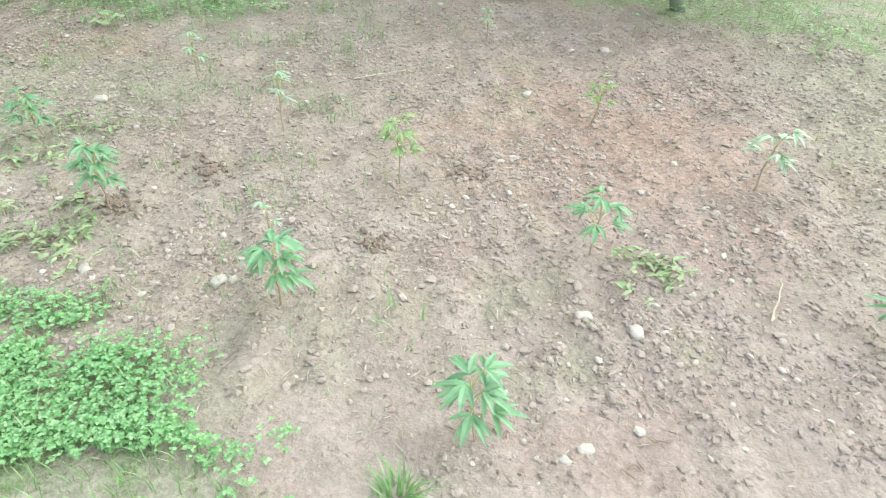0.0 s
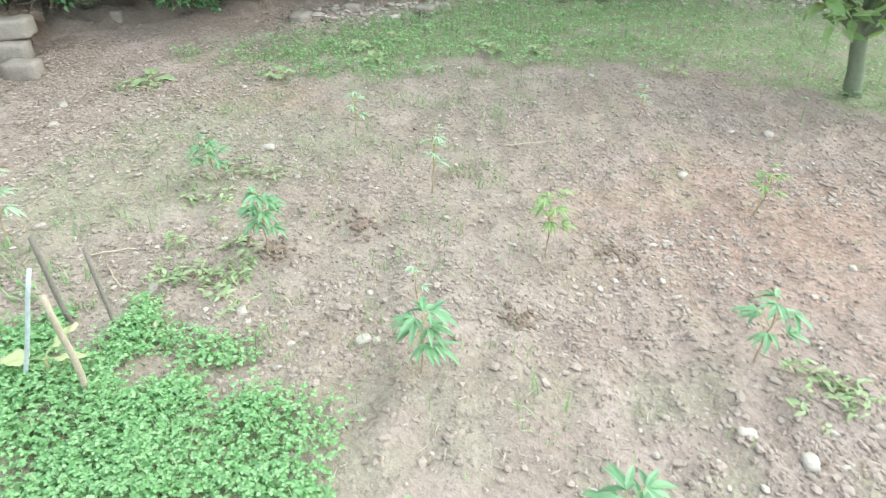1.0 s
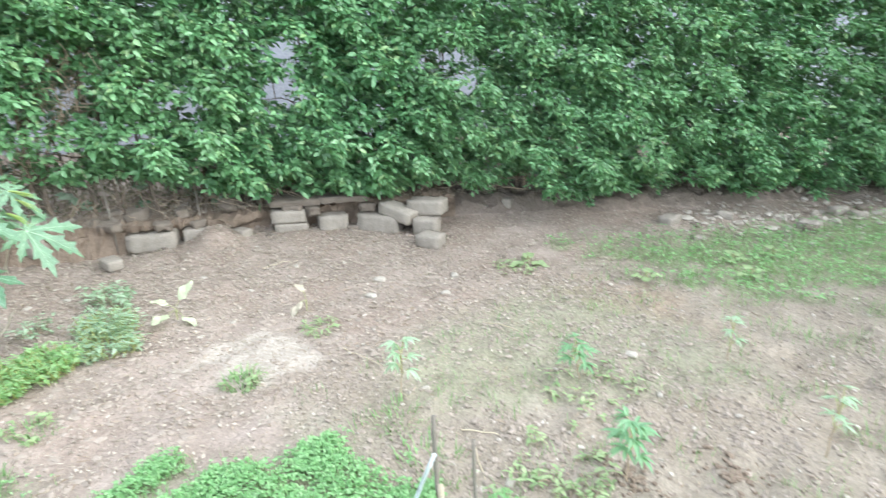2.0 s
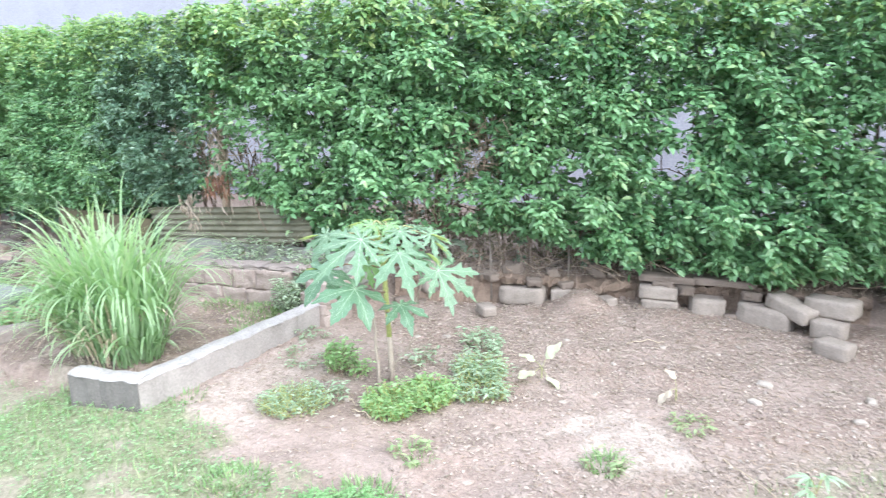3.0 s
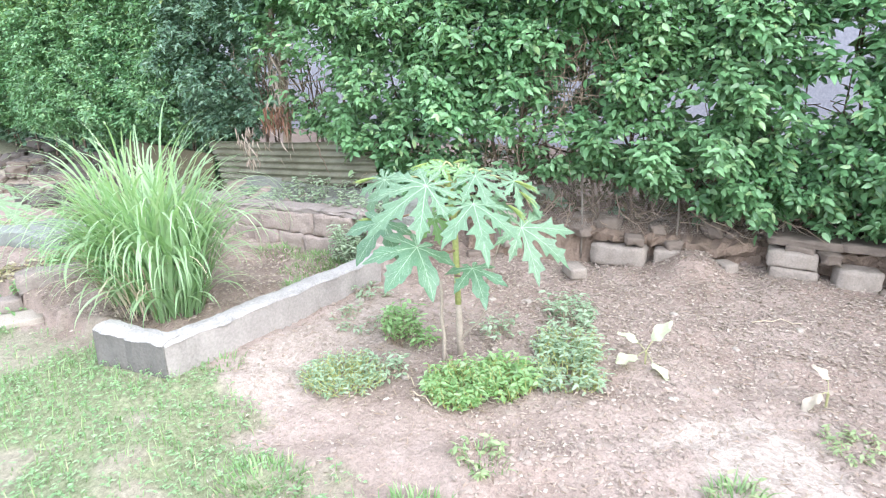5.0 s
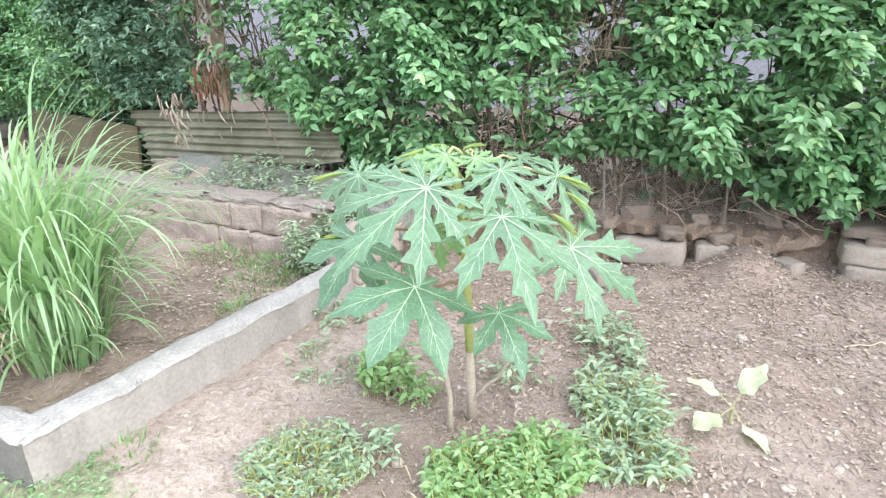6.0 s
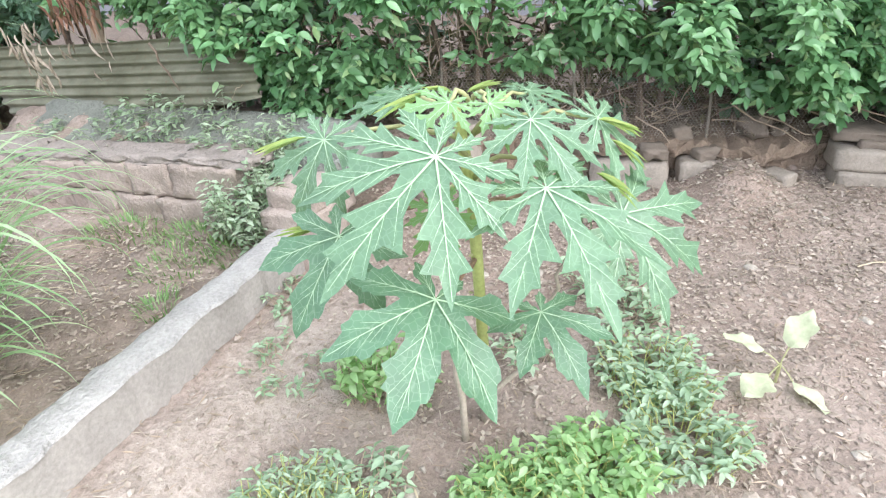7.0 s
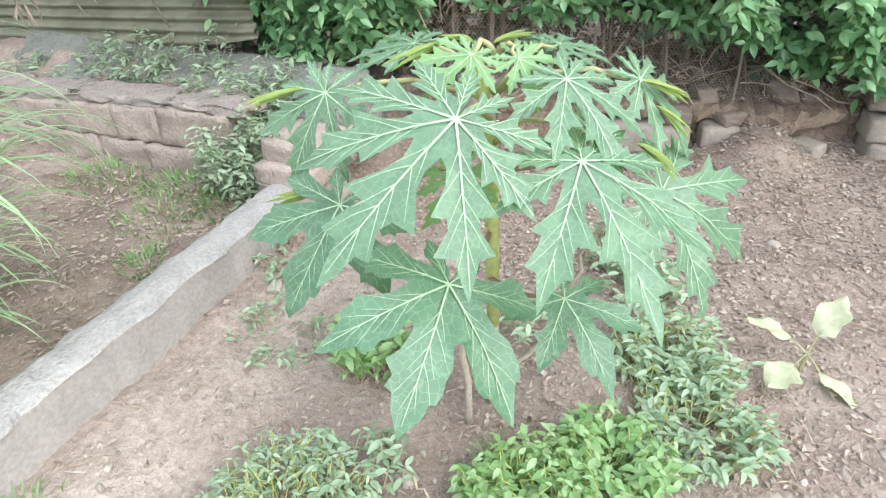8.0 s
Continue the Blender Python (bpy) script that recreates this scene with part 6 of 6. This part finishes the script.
litter()
clods()
def straw():
    """Short dry bits of stalk and grass strewn over the plot."""
    p = np.concatenate([scatter(15000, -3.4, 1.9, 1.0, 5.2, lambda x, y: (0.25 + 0.75 * step(-0.4, 1.0, W_EDGE(x, y))) * (1 - 0.5 * lawn_amount(x, y))), scatter(9000, -5.3, -3.0, -0.5, 3.4, lambda x, y: 0.5 * (~inside_bed(x, y))), scatter(1600, -5.7, -4.3, -1.2, 0.1, lambda x, y: 1.0 * inside_bed(x, y))])
    k = len(p)
    p[:, 2] += rng.uniform(0.004, 0.014, k)
    dd = turned(k)
    dd[:, 2] = rng.normal(0.04, 0.16, k)
    ln = rng.uniform(0.015, 0.06, k)
    for name, m, pick in (("straw", DRYLEAF, np.arange(k) % 2 == 0), ("stalk_bits", TWIG, np.arange(k) % 2 == 1)):
        g = Geo()
        n = int(pick.sum())
        leaves(g, p[pick], dd[pick], np.c_[rng.normal(0, 0.4, (n, 2)), np.ones(n)], ln[pick], rng.uniform(0.002, 0.006, n), rng.uniform(-0.2, 0.3, n)[:, None], 0.3, False)
        tagged(part(name, g, m, None, "dry bits of stalk strewn over the earth"), category="straw", kind="stuff")


straw()
STONES = [(-1.144, 1.814, 0.055), (-1.10, 1.83, 0.035), (-1.565, 1.795, 0.05), (-1.52, 1.76, 0.03), (-0.043, 1.848, 0.05), (0.11, 1.82, 0.055), (0.163, 3.968, 0.07), (-0.844, 4.527, 0.05), (-1.96, 1.83, 0.05), (-0.05, 1.42, 0.045), (-0.10, 1.38, 0.035),
          (-2.168, 2.884, 0.06), (-1.05, 4.55, 0.04), (-2.62, 1.97, 0.04), (-0.25, 3.3, 0.05), (0.35, 2.75, 0.04), (0.42, 2.45, 0.04), (-0.65, 3.55, 0.04), (-4.09, 0.27, 0.06), (-3.88, 1.41, 0.045), (-4.81, -0.01, 0.06), (-4.72, 1.73, 0.05), (-3.95, 1.62, 0.04), (-3.7, 2.4, 0.07), (-3.9, 2.6, 0.08), (-3.4, 2.75, 0.06), (-3.6, 3.0, 0.07), (-1.9, 2.7, 0.04), (-0.55, 1.98, 0.03), (0.3, 2.0, 0.035), (-4.95, 0.95, 0.06), (-5.0, 0.75, 0.05), (-4.35, 1.9, 0.045), (-4.5, 2.3, 0.05)]
for i, (x, y, k) in enumerate(STONES):
    block("stone", x, y, gz(x, y) - 0.012, (k * 1.0, k * 0.72, k * 0.45), rng.uniform(0, 180), CLOD if k > 0.085 else PALESTONE, "large earth clod on the plot" if k > 0.085 else "small pale stone lying on the earth", "stone", 600 + i, "stones on the plot", amp=0.2, n=4, r=0.48)


# ---- grass and clover ----
def grasses():
    g = Geo()
    p = scatter(120000, -3.3, -0.4, -0.5, 1.75, lambda x, y: lawn_amount(x, y) * step(-3.3, -2.5, x + 0.2 * W_EDGE(x, y)) * step(-0.5, 0.3, y + 0.2 * W_EDGE(x, y)) * step(1.1, 0.2, W_PATCH(x, y)) * (0.5 + 0.5 * step(-0.5, 0.6, W_EDGE(x + 3, y))) * step(-0.42, -0.66, x + 0.08 * W_EDGE(x, y)))
    k = len(p)
    hh = rng.uniform(0.012, 0.045, k)
    r = rng.uniform(0.008, 0.014, k)
    for j in range(3):
        a = j * 2.094 + rng.uniform(0, 0.6, k) + p[:, 0] * 50
        d = np.c_[np.cos(a), np.sin(a), rng.uniform(-0.2, 0.25, k)]
        q = p.copy()
        q[:, 2] += hh
        leaves(g, q, d, np.c_[rng.normal(0, 0.25, (k, 2)), np.ones(k)], r, r * 0.95, 0.15, 0.1, False)
    p = scatter(14000, -3.8, 1.6, 3.7, 6.8, lambda x, y: lawn_amount(x, y) * (0.9 - 0.6 * step(-1.6, 0.4, x)))
    k = len(p)
    p[:, 2] += rng.uniform(0.02, 0.07, k)
    r = rng.uniform(0.015, 0.035, k)
    for j in range(2):
        dd = turned(k)
        dd[:, 2] = rng.uniform(-0.2, 0.4, k)
        leaves(g, p, dd, np.c_[rng.normal(0, 0.25, (k, 2)), np.ones(k)], r, r * 0.55, 0.2, 0.1, False)
    tagged(part("clover", g, CLOVER, None, "bright green clover beside the plot"), category="clover", kind="stuff")
    g = Geo()
    p = scatter(30000, -6.4, -2.6, -3.3, 1.0, lambda x, y: lawn_amount(x, y) * ~inside_bed(x, y) * (1 - 0.75 * step(0.1, 1.0, W_PATCH(x, y) + 0.5 * W_EDGE(x + 4, y))))
    k = len(p)
    p[:, 2] += rng.uniform(0.008, 0.03, k)
    r = rng.uniform(0.010, 0.024, k)
    for j in range(2):
        dd = turned(k)
        dd[:, 2] = rng.uniform(-0.2, 0.4, k)
        leaves(g, p, dd, np.c_[rng.normal(0, 0.25, (k, 2)), np.ones(k)], r, r * 0.5, 0.2, 0.1, False)
    tagged(part("lawn_leaves", g, LAWN, None, "pale green small leaves in the thin lawn"), category="lawn", kind="stuff")
    g = Geo()
    p = np.concatenate([
        scatter(19000, -2.9, -0.5, 0.1, 1.8, lambda x, y: lawn_amount(x, y) * (0.4 + 0.3 * step(0.2, 1.0, W_PATCH(x, y)))),
        scatter(26000, -6.6, -2.6, -3.4, 1.2, lambda x, y: lawn_amount(x, y) * ~inside_bed(x, y) * (1 - 0.85 * step(0.1, 0.9, W_PATCH(x, y)))),
        scatter(52000, -4.2, 2.2, 3.6, 7.2, lambda x, y: lawn_amount(x, y) * (0.62 - 0.4 * step(-1.2, 0.2, x)) * (0.35 + 0.65 * step(-0.6, 0.5, W_EDGE(x + 7, y)))),
        scatter(14000, -2.7, 2.0, -2.6, 0.3, lambda x, y: 0.8 * lawn_amount(x, y) * step(0.3, -0.2, y + 0.2 * W_EDGE(x, y)) * (1 - 0.85 * step(0.1, 0.9, W_PATCH(x, y)))),
        scatter(2500, -3.0, 1.8, 1.4, 4.6, lambda x, y: 0.5 * step(0.3, 1.2, W_PATCH(x + 2, y))), scatter(9000, -3.0, -0.4, 1.4, 4.4, lambda x, y: 0.75 * step(-0.2, 1.0, W_EDGE(x + 2, y)) * step(-0.4, -1.3, x))])
    k = len(p)
    blades(g, p, turned(k), rng.uniform(0.02, 0.085, k) * np.where(p[:, 1] > 3.5, 1.5, 1.0), rng.uniform(0.002, 0.0045, k), rng.uniform(0.3, 1.8, k), 3)
    tagged(part("grass", g, GRASSY, None, "short patchy green grass"), category="grass", kind="stuff")
    for x, y, r, n, h in ((-3.38, -0.19, 0.15, 260, 0.05), (-3.21, 0.33, 0.14, 260, 0.06), (-3.50, 0.58, 0.10, 60, 0.06), (-3.26, 1.38, 0.09, 90, 0.07), (-5.50, -0.30, 0.22, 420, 0.055), (-5.36, -0.12, 0.16, 260, 0.05), (-5.72, -0.64, 0.20, 240, 0.055), (-5.30, -0.42, 0.16, 120, 0.04), (-5.0, -0.42, 0.08, 90, 0.06), (-4.15, -0.56, 0.10, 70, 0.05), (-4.05, 0.48, 0.05, 70, 0.08), (-0.48, 1.22, 0.05, 70, 0.09), (-0.55, 1.72, 0.09, 16, 0.09), (-1.15, 2.95, 0.12, 30, 0.09), (-2.5, 1.75, 0.14, 70, 0.06), (-2.2, 1.65, 0.16, 90, 0.06)):
        a, q = rng.uniform(0, 6.283, n), r * np.sqrt(rng.uniform(0, 1, n))
        px, py = x + q * np.cos(a), y + q * np.sin(a)
        t = Geo()
        blades(t, np.c_[px, py, land(px, py)], np.c_[np.cos(a), np.sin(a), 0 * a] + rng.normal(0, 0.4, (n, 3)), rng.uniform(0.5, 1.2, n) * h, rng.uniform(0.004, 0.008, n), rng.uniform(0.6, 2.3, n), 4)
        tuft = thing("grass_tuft", x, y, 0, "tuft of green grass on bare earth", "grass tuft", "grass tufts")
        tuft.matrix_world = Matrix.Identity(4)
        part("blade", t, GRASSY, tuft, kind="stuff")


grasses()
